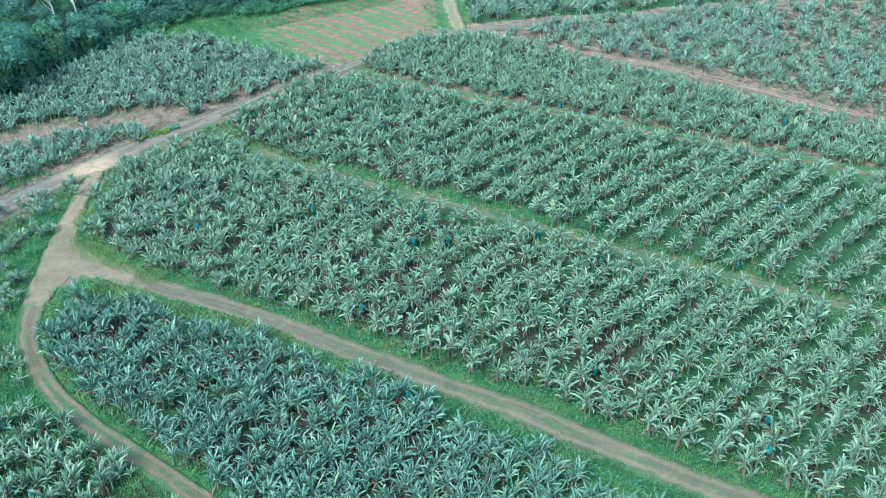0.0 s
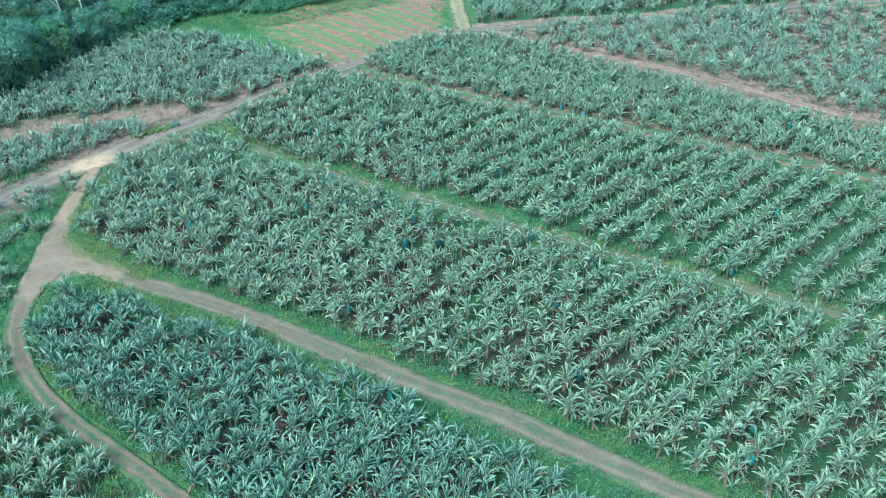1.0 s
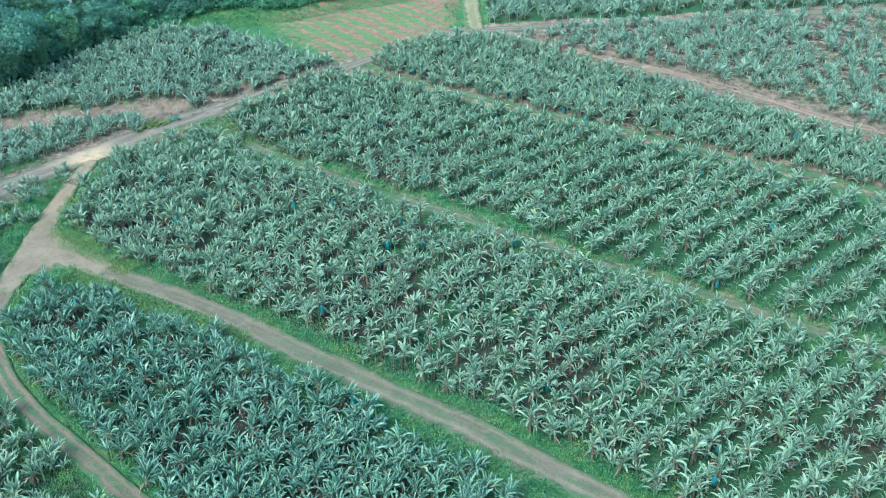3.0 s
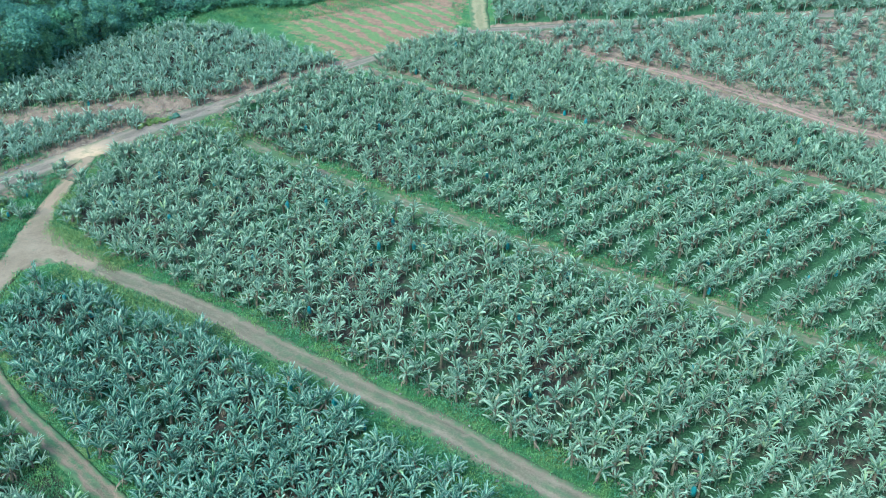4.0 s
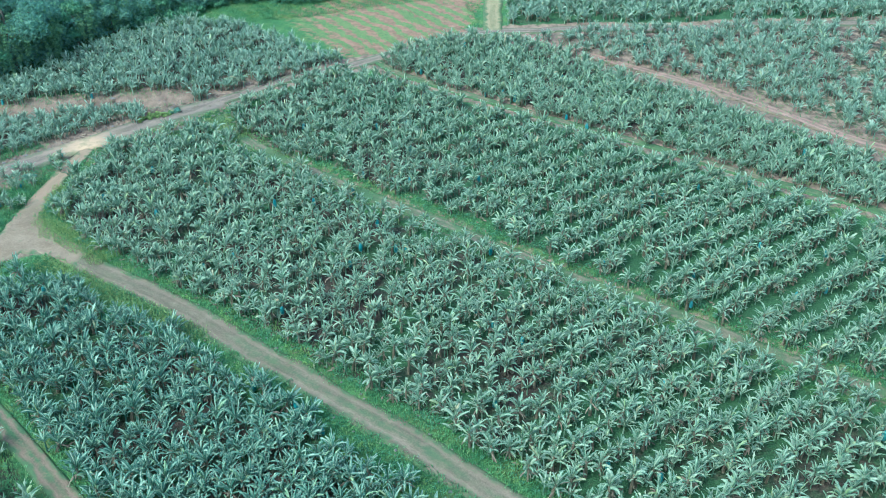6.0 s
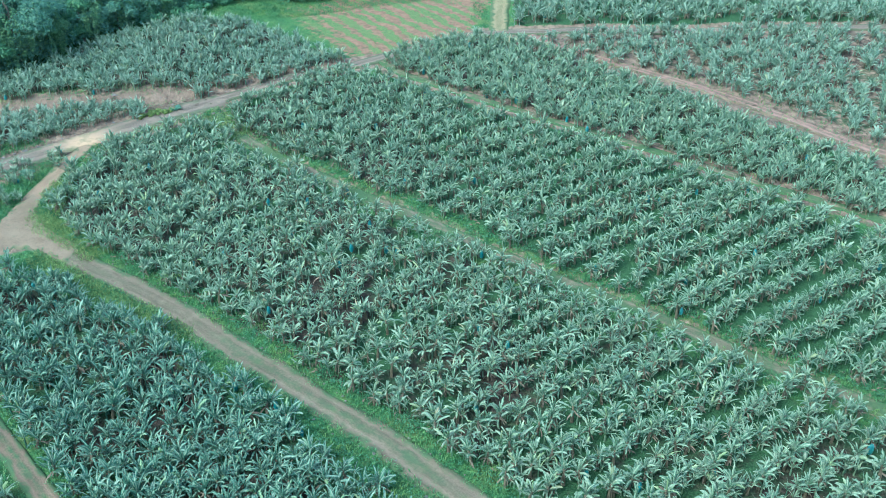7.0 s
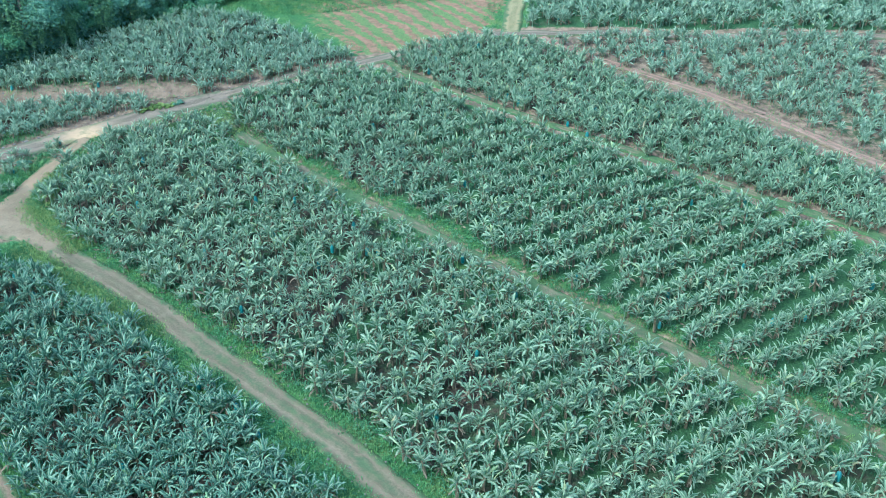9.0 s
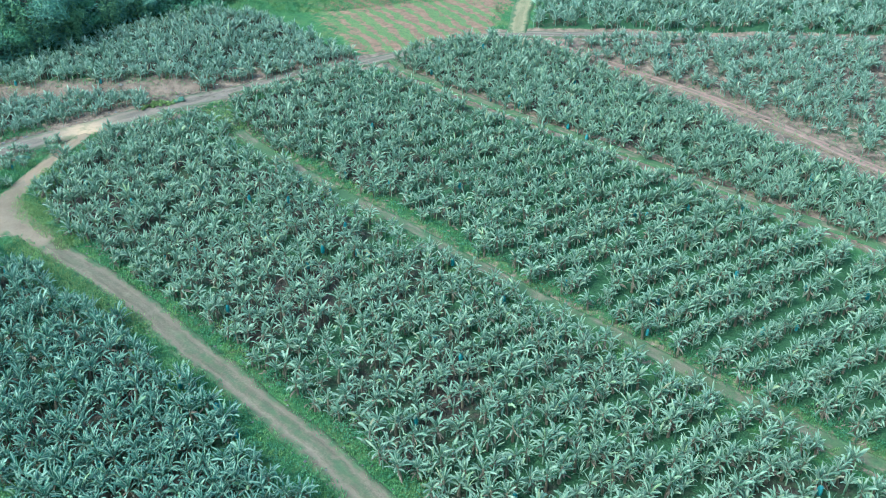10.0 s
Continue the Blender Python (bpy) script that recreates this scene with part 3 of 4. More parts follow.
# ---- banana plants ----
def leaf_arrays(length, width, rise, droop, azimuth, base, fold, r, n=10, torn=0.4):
    """One arching banana leaf: a bare stalk, then two half blades folded along the midrib, torn into strips at the edge."""
    s = np.linspace(0, 1, n)
    angle = radians(rise) - radians(droop) * s ** 1.8
    step = length / (n - 1)
    out = np.concatenate([[0], np.cumsum(np.cos(angle[:-1]) * step)])
    up = np.concatenate([[0], np.cumsum(np.sin(angle[:-1]) * step)])
    w = width * np.clip((s - 0.10) / 0.16, 0.07, 1) * np.sqrt(np.clip(1 - (np.clip(s - 0.62, 0, 1) / 0.40) ** 2, 0.06, 1))
    roll = radians(r.uniform(-36, 36))
    ca, sa = math.cos(azimuth), math.sin(azimuth)
    bend = 0.17 * length * r.standard_normal() * s ** 2
    rows = []
    for sgn in (-1, 0, 1):
        strips = 1.0 - torn * (np.arange(n) % 2) + 0.15 * r.standard_normal(n)
        across = sgn * w * 0.5 * (np.clip(strips, 0.25, 1.3) if sgn else 0) * math.cos(fold + sgn * roll) + bend
        sag = (0.10 * width * torn * r.standard_normal(n)) if sgn else 0
        lift = abs(sgn) * w * 0.5 * math.sin(fold + sgn * roll) + sag
        rows.append(np.column_stack([ca * (out - lift * np.sin(angle)) - sa * across, sa * (out - lift * np.sin(angle)) + ca * across, up + lift * np.cos(angle)]))
    verts = np.stack(rows, 1).reshape(-1, 3) + base
    k = np.arange(n - 1) * 3
    quads = np.concatenate([np.column_stack([k + c, k + c + 1, k + c + 4, k + c + 3]) for c in (0, 1)])
    return verts, quads


def banana_plant_parts(seed, bag, n=10, upright=0.0):
    """The pieces of one banana plant: (name, verts, quads, material index), standing at the origin. upright: 1 for a bushy one with steep leaves."""
    r = np.random.default_rng(seed)
    tall = r.uniform(1.2, 1.75) * (1 - 0.3 * upright)
    lean = r.uniform(-0.22, 0.22, 2)
    stem = [(lean[0] * f * f, lean[1] * f * f, tall * f - 0.1) for f in (0, 0.35, 0.7, 1.0)]
    pieces = [("pseudostem", *tube(stem, [0.13, 0.115, 0.095, 0.07], 7), 1)]
    top = np.array(stem[-1])
    count = int(r.integers(12, 16))
    turn = r.uniform(0, 6.28)
    torn = r.uniform(0.35, 0.7)
    # from the upright youngest leaf to the hanging oldest
    for i in range(count):
        age = i / (count - 1)
        azimuth = turn + i * 2.4 + r.uniform(-0.6, 0.6)
        rise = 86 - (46 - 16 * upright) * age + r.uniform(-18, 8)
        droop = (55 + 70 * age) * r.uniform(0.35, 1.5) * (1 - 0.25 * upright)
        length = r.uniform(0.8, 1.25) * (1 + 0.2 * upright) * (0.85 + 0.22 * math.sin(math.pi * (0.15 + 0.65 * age)))
        fold = radians(r.uniform(8, 38)) * (0.8 if r.random() < 0.25 else -1)
        base = top + np.array([0, 0, 0.06 - 0.55 * age])
        pieces.append(("leaf", *leaf_arrays(length, r.uniform(0.19, 0.29), rise, droop, azimuth, base, fold, r, n, torn), 0))
    if r.random() < 0.55:
        tip = top + np.array([r.uniform(-0.15, 0.15), r.uniform(-0.15, 0.15), r.uniform(0.8, 1.25)])
        pieces.append(("rolled_leaf", *tube([top, (top * 0.5 + tip * 0.5), tip], [0.035, 0.06, 0.012], 5), 0))
    # side shoots round the foot, each with its own upright leaves
    for j in range(int(r.choice([1, 2, 3], p=[0.2, 0.45, 0.35]) + round(upright))):
        a, away = r.uniform(0, 6.28), r.uniform(0.35, 0.8)
        foot = np.array([math.cos(a) * away, math.sin(a) * away, r.uniform(0.25, 1.0)])
        shoot = [(*tube([foot * (1, 1, 0) - (0, 0, 0.05), foot * (1, 1, 0.6), foot], [0.07, 0.06, 0.04], 5), 0)]
        for i in range(7):
            shoot.append((*leaf_arrays(r.uniform(0.7, 1.2), r.uniform(0.16, 0.24), r.uniform(45, 84), r.uniform(30, 100), a + i * 2.4, foot, radians(r.uniform(-40, 15)), r, max(5, n - 4), torn), 0))
        v, q, _ = gathered(shoot)
        pieces.append(("sucker", v, q, 0))
    # dry leaves that hang down round the stem
    for i in range(int(r.integers(3, 6))):
        azimuth = r.uniform(0, 6.28)
        base = top * np.array([1, 1, r.uniform(0.55, 0.85)])
        pieces.append(("dead_leaf", *leaf_arrays(r.uniform(0.6, 1.0), 0.2, r.uniform(-20, 10), r.uniform(60, 90), azimuth, base, radians(-45), r, max(5, n - 4), 0.5), 2))
    if bag:
        azimuth = r.uniform(0, 6.28)
        away = np.array([math.cos(azimuth), math.sin(azimuth), 0.0])
        a = top + np.array([0, 0, 0.05])
        pieces.append(("fruit_stalk", *tube([a, a + away * 0.32 + (0, 0, 0.10), a + away * 0.55 + (0, 0, -0.14)], [0.035, 0.035, 0.03], 5), 1))
        b = a + away * 0.55 + (0, 0, -0.05)
        pieces.append(("bunch_bag", *tube([b + (0, 0, -0.02), b + (0, 0, -0.18), b + (0, 0, -0.48), b + (0, 0, -0.82), b + (0, 0, -0.92)], [0.05, 0.16, 0.21, 0.18, 0.10], 9), 3))
    return pieces


def ribs(name, count):
    """1 along a leaf's midrib, 0 elsewhere; a shoot's stalk, 16 corners, comes before its leaves."""
    stalk = 16 if name == "sucker" else 0
    return np.concatenate([np.zeros(stalk), np.tile([0.0, 1.0, 0.0], (count - stalk) // 3)]) if name in ("leaf", "sucker") else np.zeros(count)


KINDS = [banana_plant_parts(100 + i, i >= 9, 12) for i in range(13)]
BUSHY_KINDS = [banana_plant_parts(400 + i, i >= 9, 12, 0.8) for i in range(13)]
FAR_KINDS = [banana_plant_parts(200 + i, i >= 9, 9) for i in range(13)]
BUSHY_FAR_KINDS = [banana_plant_parts(500 + i, i >= 9, 9, 0.8) for i in range(13)]
FARTHEST_KINDS = [banana_plant_parts(300 + i, i >= 9, 6, 1.0) for i in range(13)]
SPOTS = []      # x, y, plot, size, turn


def plant_plot(plot, row_angle, row_gap, step, loose, size, keep=1.0):
    """Plants in rows over a plot, with gaps and uneven steps."""
    polygon = PLOTS[plot]
    a = radians(row_angle)
    d, e = np.array([math.cos(a), math.sin(a)]), np.array([-math.sin(a), math.cos(a)])
    corners = np.array(polygon)
    u, v = corners @ d, corners @ e
    for row in np.arange(v.min(), v.max(), row_gap):
        shift = rng.uniform(0, step)
        for s in np.arange(u.min() + shift, u.max(), step):
            tidy = 1.0 - 0.5 * float(smooth((d * s + e * row)[0], -4, 16)) if plot in ("middle", "third") else 1.0
            q = d * (s + rng.normal(0, 0.16 * step)) + e * (row + rng.normal(0, tidy * loose * row_gap))
            if rng.random() > keep or not inside(q[0] + 0.9 * noise.noise(Vector((q[0] * 0.3, q[1] * 0.3, 1.0))), q[1] + 0.9 * noise.noise(Vector((q[0] * 0.3, q[1] * 0.3, 7.0))), polygon) or q[1] < 40 or q[0] > 54 + 0.45 * max(0, q[1] - 98):
                continue
            if distance_to(q[0], q[1], ROAD_FRONT) < 2.0 or distance_to(q[0], q[1], ROAD_LEFT) < 1.45:
                continue
            grown = 1 + {"middle": 0.06, "third": 0.03}.get(plot, 0.0) * float(smooth(q[0], 4, 20))
            SPOTS.append((q[0], q[1], plot, grown * size * rng.uniform(0.84, 1.14), rng.uniform(0, 6.28)))


plant_plot("front", 45, 1.9, 1.1, 0.2, 0.98)
plant_plot("corner", 45, 2.2, 1.3, 0.18, 0.95, 0.97)
plant_plot("middle", 45, 2.4, 0.97, 0.2, 0.92, 0.98)
plant_plot("third", 45, 2.8, 0.93, 0.17, 0.92, 0.98)
plant_plot("fourth", 45, 1.9, 1.1, 0.2, 0.92, 0.98)
plant_plot("east", 45, 2.0, 1.2, 0.2, 0.88, 0.93)
plant_plot("far", 45, 2.5, 1.35, 0.14, 1.12, 0.97)
plant_plot("upper", 30, 1.85, 1.1, 0.2, 0.87, 0.96)
plant_plot("strip", 50, 1.6, 1.0, 0.18, 0.8, 0.98)
# the last row of the third plot stands back from its lane; the edge of the east plot is ragged
SPOTS = [s for s in SPOTS if not (s[2] == "third" and float(distance_to(np.array([s[0]]), np.array([s[1]]), PATH_UPPER)[0]) < 2.8)]
SPOTS = [s for s in SPOTS if not (s[2] == "east" and rng.random() < (0.3 if float(distance_to(np.array([s[0]]), np.array([s[1]]), PATH_EAST)[0]) < 5.5 else 0.08))]
SPOTS = [s for s in SPOTS if not (s[2] == "east" and s[0] > 50 and s[1] > 126 and rng.random() < 0.42)]
# single plants on the grassy slope
for x, y, size in ((-42.3, 80.6, 0.8), (-40.9, 82.6, 0.75), (-39.7, 83.6, 0.85), (-38.9, 87.4, 0.8), (-42.0, 83.6, 0.7), (-43.4, 78.2, 0.8), (-44.6, 81.0, 0.75), (-41.2, 77.4, 0.8),
                   (-39.2, 70.6, 0.85), (-40.4, 72.4, 0.8), (-40.6, 68.6, 0.8), (-33.1, 57.0, 0.85), (-36.0, 58.2, 0.8), (-38.6, 60.2, 0.8), (-43.6, 84.8, 0.8), (-40.2, 88.8, 0.8), (-44.8, 83.0, 0.85), (-45.6, 79.6, 0.85), (-42.6, 75.6, 0.8), (-45.0, 76.8, 0.8), (-41.8, 86.6, 0.8), (-39.9, 90.2, 0.75), (-43.9, 73.0, 0.8), (-46.4, 81.4, 0.9), (-47.0, 78.4, 0.9), (-45.6, 84.0, 0.9), (-42.9, 86.4, 0.85), (-41.6, 84.2, 0.9), (-40.6, 80.0, 0.85), (-43.2, 76.8, 0.9), (-46.0, 74.6, 0.9), (-41.0, 70.0, 0.85), (-42.4, 67.4, 0.9), (-39.6, 66.4, 0.85), (-38.2, 62.6, 0.85), (-36.8, 60.4, 0.85), (-40.4, 63.8, 0.9), (-39.2, 78.6, 0.85), (-38.6, 79.5, 0.8), (-40.4, 79.2, 0.9), (-40.8, 77.9, 0.85), (-41.1, 76.2, 0.9), (-41.5, 75.4, 0.85), (-38.4, 70.9, 0.85), (-38.9, 70.0, 0.9), (-38.7, 68.3, 0.9), (-37.6, 67.8, 0.8), (-37.9, 66.2, 0.85), (-35.1, 59.9, 0.85), (-33.9, 58.7, 0.8), (-35.1, 58.5, 0.9)):
    SPOTS.append((x, y, "slope", 0.8 * size, rng.uniform(0, 6.28)))

LABELS = {"pseudostem": "brown fibrous pseudostem", "leaf": "", "sucker": "young leafy side shoot", "rolled_leaf": "upright rolled young leaf", "dead_leaf": "dry brown hanging leaf",
          "fruit_stalk": "", "bunch_bag": "blue plastic bag round the fruit bunch"}
PLANT_MATERIALS = [LEAF, STEM, DEAD, BAG]
BLUE_PLANT_MATERIALS = [LEAF_BLUE, STEM, DEAD, BAG]
HAZED_PLANT_MATERIALS = [LEAF_HAZED, STEM, DEAD, BAG]


def kind_for(plot):
    bags = {"front": 0.05, "corner": 0.12, "middle": 0.06, "third": 0.06, "fourth": 0.08, "strip": 0.05, "slope": 0.1}.get(plot, 0.02)
    return int(rng.integers(9, 13)) if rng.random() < bags else int(rng.integers(0, 9))


def build_bananas():
    order = sorted(range(len(SPOTS)), key=lambda i: math.hypot(SPOTS[i][0] - 6, (SPOTS[i][1] - 50) * 1.1))
    near = [i for i in order if SPOTS[i][1] > 38][:290]
    chosen = set(near)
    # prototypes whose parts are shared by all single plants
    def prototypes(kinds, materials):
        return [[(name, mesh_of(name, v, q, [materials[m]], smooth=name not in ("leaf", "sucker", "dead_leaf"), rib=ribs(name, len(v)))) for name, v, q, m in kind] for kind in kinds]

    meshes, meshes_blue = prototypes(KINDS, PLANT_MATERIALS), prototypes(BUSHY_KINDS, BLUE_PLANT_MATERIALS)
    for i in near:
        x, y, plot, size, turn = SPOTS[i]
        k = kind_for(plot)
        label = "green banana plant with arching frayed leaves" + (" and a blue bunch bag" if k >= 9 else " in a dense row")
        plant = thing("banana_plant", label, "banana plant", "banana plants in the plantation")
        held = {}
        for name, data in (meshes_blue if plot == "front" else meshes)[k]:
            holder = {"dead_leaf": "pseudostem", "bunch_bag": "fruit_stalk"}.get(name)
            held[name] = part(name, data, held.get(holder, plant), LABELS[name])
        plant.matrix_basis = Matrix.Translation((x, y, float(height(x, y)))) @ Matrix.Rotation(turn, 4, "Z") @ Matrix.Diagonal((size, size, size, 1))
    groups = {}
    for i, spot in enumerate(SPOTS):
        if i not in chosen:
            groups.setdefault(spot[2], []).append(spot)
    joined = {}
    for key, kinds in (("mid", FAR_KINDS), ("bushy", BUSHY_FAR_KINDS), ("farthest", FARTHEST_KINDS)):
        joined[key] = [(*gathered([(v, q, m) for name, v, q, m in kind]), np.concatenate([ribs(name, len(v)) for name, v, q, m in kind])) for kind in kinds]
    for plot, spots in groups.items():
        pieces, rib = [], []
        for x, y, _, size, turn in spots:
            k = kind_for(plot)
            v, q, which, ribbing = joined["farthest" if plot in ("fourth", "east", "upper") or y > 94 else "bushy" if plot in ("front", "corner", "strip") or x < -14 else "mid"][k]
            rib.append(ribbing)
            c, s = math.cos(turn), math.sin(turn)
            t = np.column_stack([v[:, 0] * c - v[:, 1] * s, v[:, 0] * s + v[:, 1] * c, v[:, 2] * rng.uniform(0.92, 1.08)]) * size
            pieces.append((t + (x, y, float(height(x, y))), q, which))
        verts = np.concatenate([p[0] for p in pieces])
        starts = np.cumsum([0] + [len(p[0]) for p in pieces[:-1]])
        quads = np.concatenate([p[1] + s for p, s in zip(pieces, starts)])
        data = mesh_of("banana_grove", verts, quads, BLUE_PLANT_MATERIALS if plot == "front" else HAZED_PLANT_MATERIALS if plot in ("east", "far", "upper", "strip") else PLANT_MATERIALS, np.concatenate([p[2] for p in pieces]), False, np.concatenate(rib))
        tagged(new("banana_grove", data), "rows of green banana plants with arching frayed leaves", "banana plants", kind="stuff")


# ---- woods behind the upper plot ----
def clump_leaves(centres, radii, count, size, r, flat=0.75):
    """Many small leaves on uneven round clumps."""
    which = r.integers(0, len(centres), count)
    d = r.standard_normal((count, 3))
    d /= np.linalg.norm(d, axis=1, keepdims=True)
    d[:, 2] = np.where(d[:, 2] < -0.35, -d[:, 2], d[:, 2])
    reach = r.uniform(0.72, 1.08, (count, 1)) * radii[which][:, None]
    p = centres[which] + d * reach * np.array([1, 1, flat])
    n = d + 0.5 * r.standard_normal((count, 3)) + np.array([0, 0, 0.25])
    n /= np.linalg.norm(n, axis=1, keepdims=True)
    a = np.cross(n, r.standard_normal((count, 3)))
    a /= np.linalg.norm(a, axis=1, keepdims=True)
    b = np.cross(n, a)
    s = size * r.uniform(0.6, 1.4, (count, 1))
    verts = np.stack([p - a * s, p + b * s * 0.5, p + a * s, p - b * s * 0.5], 1).reshape(-1, 3)
    return verts, np.arange(count * 4).reshape(-1, 4)


def build_tree(x, y, tall, wide, seed, leaf=WOOD_LEAF, bark=BARK, label="leafy green forest tree with an uneven crown", leaves=2600, vines=False):
    r = np.random.default_rng(seed)
    tree = thing("forest_tree", label, "tree", "trees of the forest edge")
    crook = r.uniform(-0.6, 0.6, 2)
    trunk = [(crook[0] * f * f, crook[1] * f * f, tall * 0.72 * f - 0.3) for f in np.linspace(0, 1, 6)]
    stem = part("trunk", mesh_of("trunk", *tube(trunk, np.linspace(0.03, 0.012, 6) * tall, 8), [bark]), tree)
    centres, radii = [], []
    for i in range(int(r.integers(7, 11))):
        a, f = r.uniform(0, 6.28), r.uniform(0.35, 0.95)
        start = np.array([crook[0] * f * f, crook[1] * f * f, tall * 0.72 * f])
        end = start + np.array([math.cos(a), math.sin(a), 0]) * wide * r.uniform(0.25, 0.48) + (0, 0, tall * r.uniform(0.05, 0.22))
        mid = (start + end) / 2 + (0, 0, 0.06 * tall)
        part("limb", mesh_of("limb", *tube([start, mid, end], [0.010 * tall, 0.007 * tall, 0.003 * tall], 5), [bark]), stem)
        for q in (end, (mid + end) / 2):
            centres.append(q + r.normal(0, 0.3, 3))
            radii.append(wide * r.uniform(0.12, 0.24))
    centres.append(np.array([crook[0], crook[1], tall * 0.82]))
    radii.append(wide * 0.26)
    part("crown", mesh_of("crown", *clump_leaves(np.array(centres), np.array(radii), int(leaves * 1.5), 0.165, r), [leaf], smooth=False), tree)
    if vines:
        strands, thick = [], []
        for i in range(22):
            a, reach = r.uniform(0, 6.28), r.uniform(0.28, 0.46)
            for level in np.arange(r.uniform(0.02, 0.3), r.uniform(0.6, 0.85), 0.035):
                strands.append(np.array([math.cos(a) * wide * reach, math.sin(a) * wide * reach, tall * level]) + r.normal(0, 0.12, 3))
                thick.append(r.uniform(0.18, 0.45))
        part("hanging_vines", mesh_of("hanging_vines", *clump_leaves(np.array(strands), np.array(thick), leaves, 0.12, r, 1.6), [VINE_LEAF], smooth=False), tree, "light green vines hanging from the crown")
    tree.matrix_basis = pose(x, y, float(height(x, y)), 0, 0, math.degrees(r.uniform(0, 6.28)))


def build_shrub(x, y, tall, seed, leaf, label):
    r = np.random.default_rng(seed)
    shrub = thing("shrub", label, "shrub", "shrubs of the farm")
    centres = np.column_stack([r.normal(0, tall * 0.35, 7), r.normal(0, tall * 0.35, 7), r.uniform(0.15, 0.55, 7) * tall])
    for c in centres[:3]:
        part("stem", mesh_of("stem", *tube([(0, 0, -0.1), c * 0.5, c], [0.05, 0.035, 0.015], 5), [BARK]), shrub)
    part("crown", mesh_of("crown", *clump_leaves(centres, np.full(7, tall * 0.34), int(1500 * tall), 0.085, r), [leaf], smooth=False), shrub)
    shrub.matrix_basis = pose(x, y, float(height(x, y)))


EDGE = [(-62.5, 92), (-59.2, 101), (-56.4, 108), (-53.7, 115), (-51.2, 121), (-48.0, 127.6), (-43.2, 133.8), (-38.5, 140), (-31, 145.5), (-22, 151), (-12, 157)]


BARE_TREES = [(-52.6, 125.6, 11.0), (-50.2, 126.8, 10.0), (-47.2, 132.0, 8.5)]


def build_woods():
    r = np.random.default_rng(31)
    p = curve_through(EDGE, 1.0)
    side = np.gradient(p, axis=0)
    side /= np.linalg.norm(side, axis=1, keepdims=True)
    back = np.column_stack([-side[:, 1], side[:, 0]])
    seed = 500
    for depth, gap, low, high in ((2.6, 3.8, 5, 8), (8.0, 4.8, 9, 13), (14.0, 5.5, 11, 15), (21.0, 7.0, 12, 16)):
        s = r.uniform(0, 2)
        while s < len(p) - 1:
            q = p[int(s)] + back[int(s)] * (depth + r.uniform(-1.2, 1.2))
            shrink = 0.45 if p[int(s)][0] > -40 and depth < 6 else (0.75 if p[int(s)][0] > -40 else 1.0)
            tall = r.uniform(low, high) * shrink
            near_bare = min(math.hypot(q[0] - bx, q[1] - by) for bx, by, _ in BARE_TREES)
            if q[1] > 166 or q[0] < -74 or (depth < 10 and near_bare < 2.6):
                s += gap
                continue
            build_tree(q[0], q[1], tall, tall * r.uniform(0.62, 0.8), seed, vines=(seed % 3 == 0), leaves=int((2900 + 190 * tall) * (0.4 if depth > 18 else 0.6 if depth > 12 else 1.05)))
            seed += 1
            s += gap * r.uniform(0.8, 1.2) * (0.7 if shrink < 0.5 else 1.0)
    build_tree(-56.8, 110.6, 11.5, 11.5, 1201, label="broad leafy tree draped with hanging vines", leaves=9000, vines=True)
    build_tree(-60.0, 117.0, 12.5, 10.0, 1203, label="tall leafy tree draped with hanging vines", leaves=7000, vines=True)
    build_tree(-56.4, 114.6, 8.0, 8.5, 1204, label="leafy tree draped with hanging vines", leaves=6500, vines=True)
    build_tree(-58.4, 112.0, 7.0, 7.5, 1205, label="leafy tree draped with hanging vines", leaves=5500, vines=True)
    build_tree(-52.6, 119.4, 6.4, 5.6, 1206, leaf=HEDGE_LEAF, label="leafy tree draped with hanging vines", leaves=5000, vines=True)
    build_tree(-50.2, 124.8, 6.0, 5.4, 1207, label="leafy tree draped with hanging vines", leaves=5000, vines=True)
    build_tree(-54.6, 114.2, 6.8, 5.6, 1208, leaf=VINE_LEAF, label="light green tree draped with hanging vines", leaves=5000, vines=True)
    build_tree(-47.0, 130.2, 5.4, 5.0, 1209, leaf=HEDGE_LEAF, label="small bright green tree at the forest edge", leaves=4000, vines=True)
    build_tree(-57.6, 106.6, 5.6, 5.0, 1202, leaf=HEDGE_LEAF, label="small bright green tree at the forest edge", leaves=1800)
    # a low tangle along the foot of the woods
    n = 1500
    at = r.integers(0, len(p), n)
    q = p[at] + back[at] * (9.8 * r.uniform(0, 1, (n, 1)) ** 2 - 0.8)
    centres = np.column_stack([q, height(q[:, 0], q[:, 1]) + r.uniform(0.1, 4.2, n)])
    data = mesh_of("undergrowth", *clump_leaves(centres, r.uniform(0.6, 1.5, n), 95000, 0.165, r), [WOOD_LEAF], smooth=False)
    tagged(new("undergrowth", data), "dark green tangled undergrowth at the forest foot", "undergrowth", kind="stuff")
    p2 = curve_through(EDGE[5:], 1.0)
    at = r.integers(0, len(p2), 260)
    q = p2[at] + r.normal(0, 0.7, (260, 2)) + np.array([0.6, -0.8])
    centres = np.column_stack([q, height(q[:, 0], q[:, 1]) + r.uniform(0.1, 1.3, 260)])
    data = mesh_of("hedge", *clump_leaves(centres, r.uniform(0.5, 1.1, 260), 15000, 0.16, r), [HEDGE_LEAF], smooth=False)
    tagged(new("hedge", data), "bright green hedge of shrubs along the forest foot", "hedge", kind="stuff")
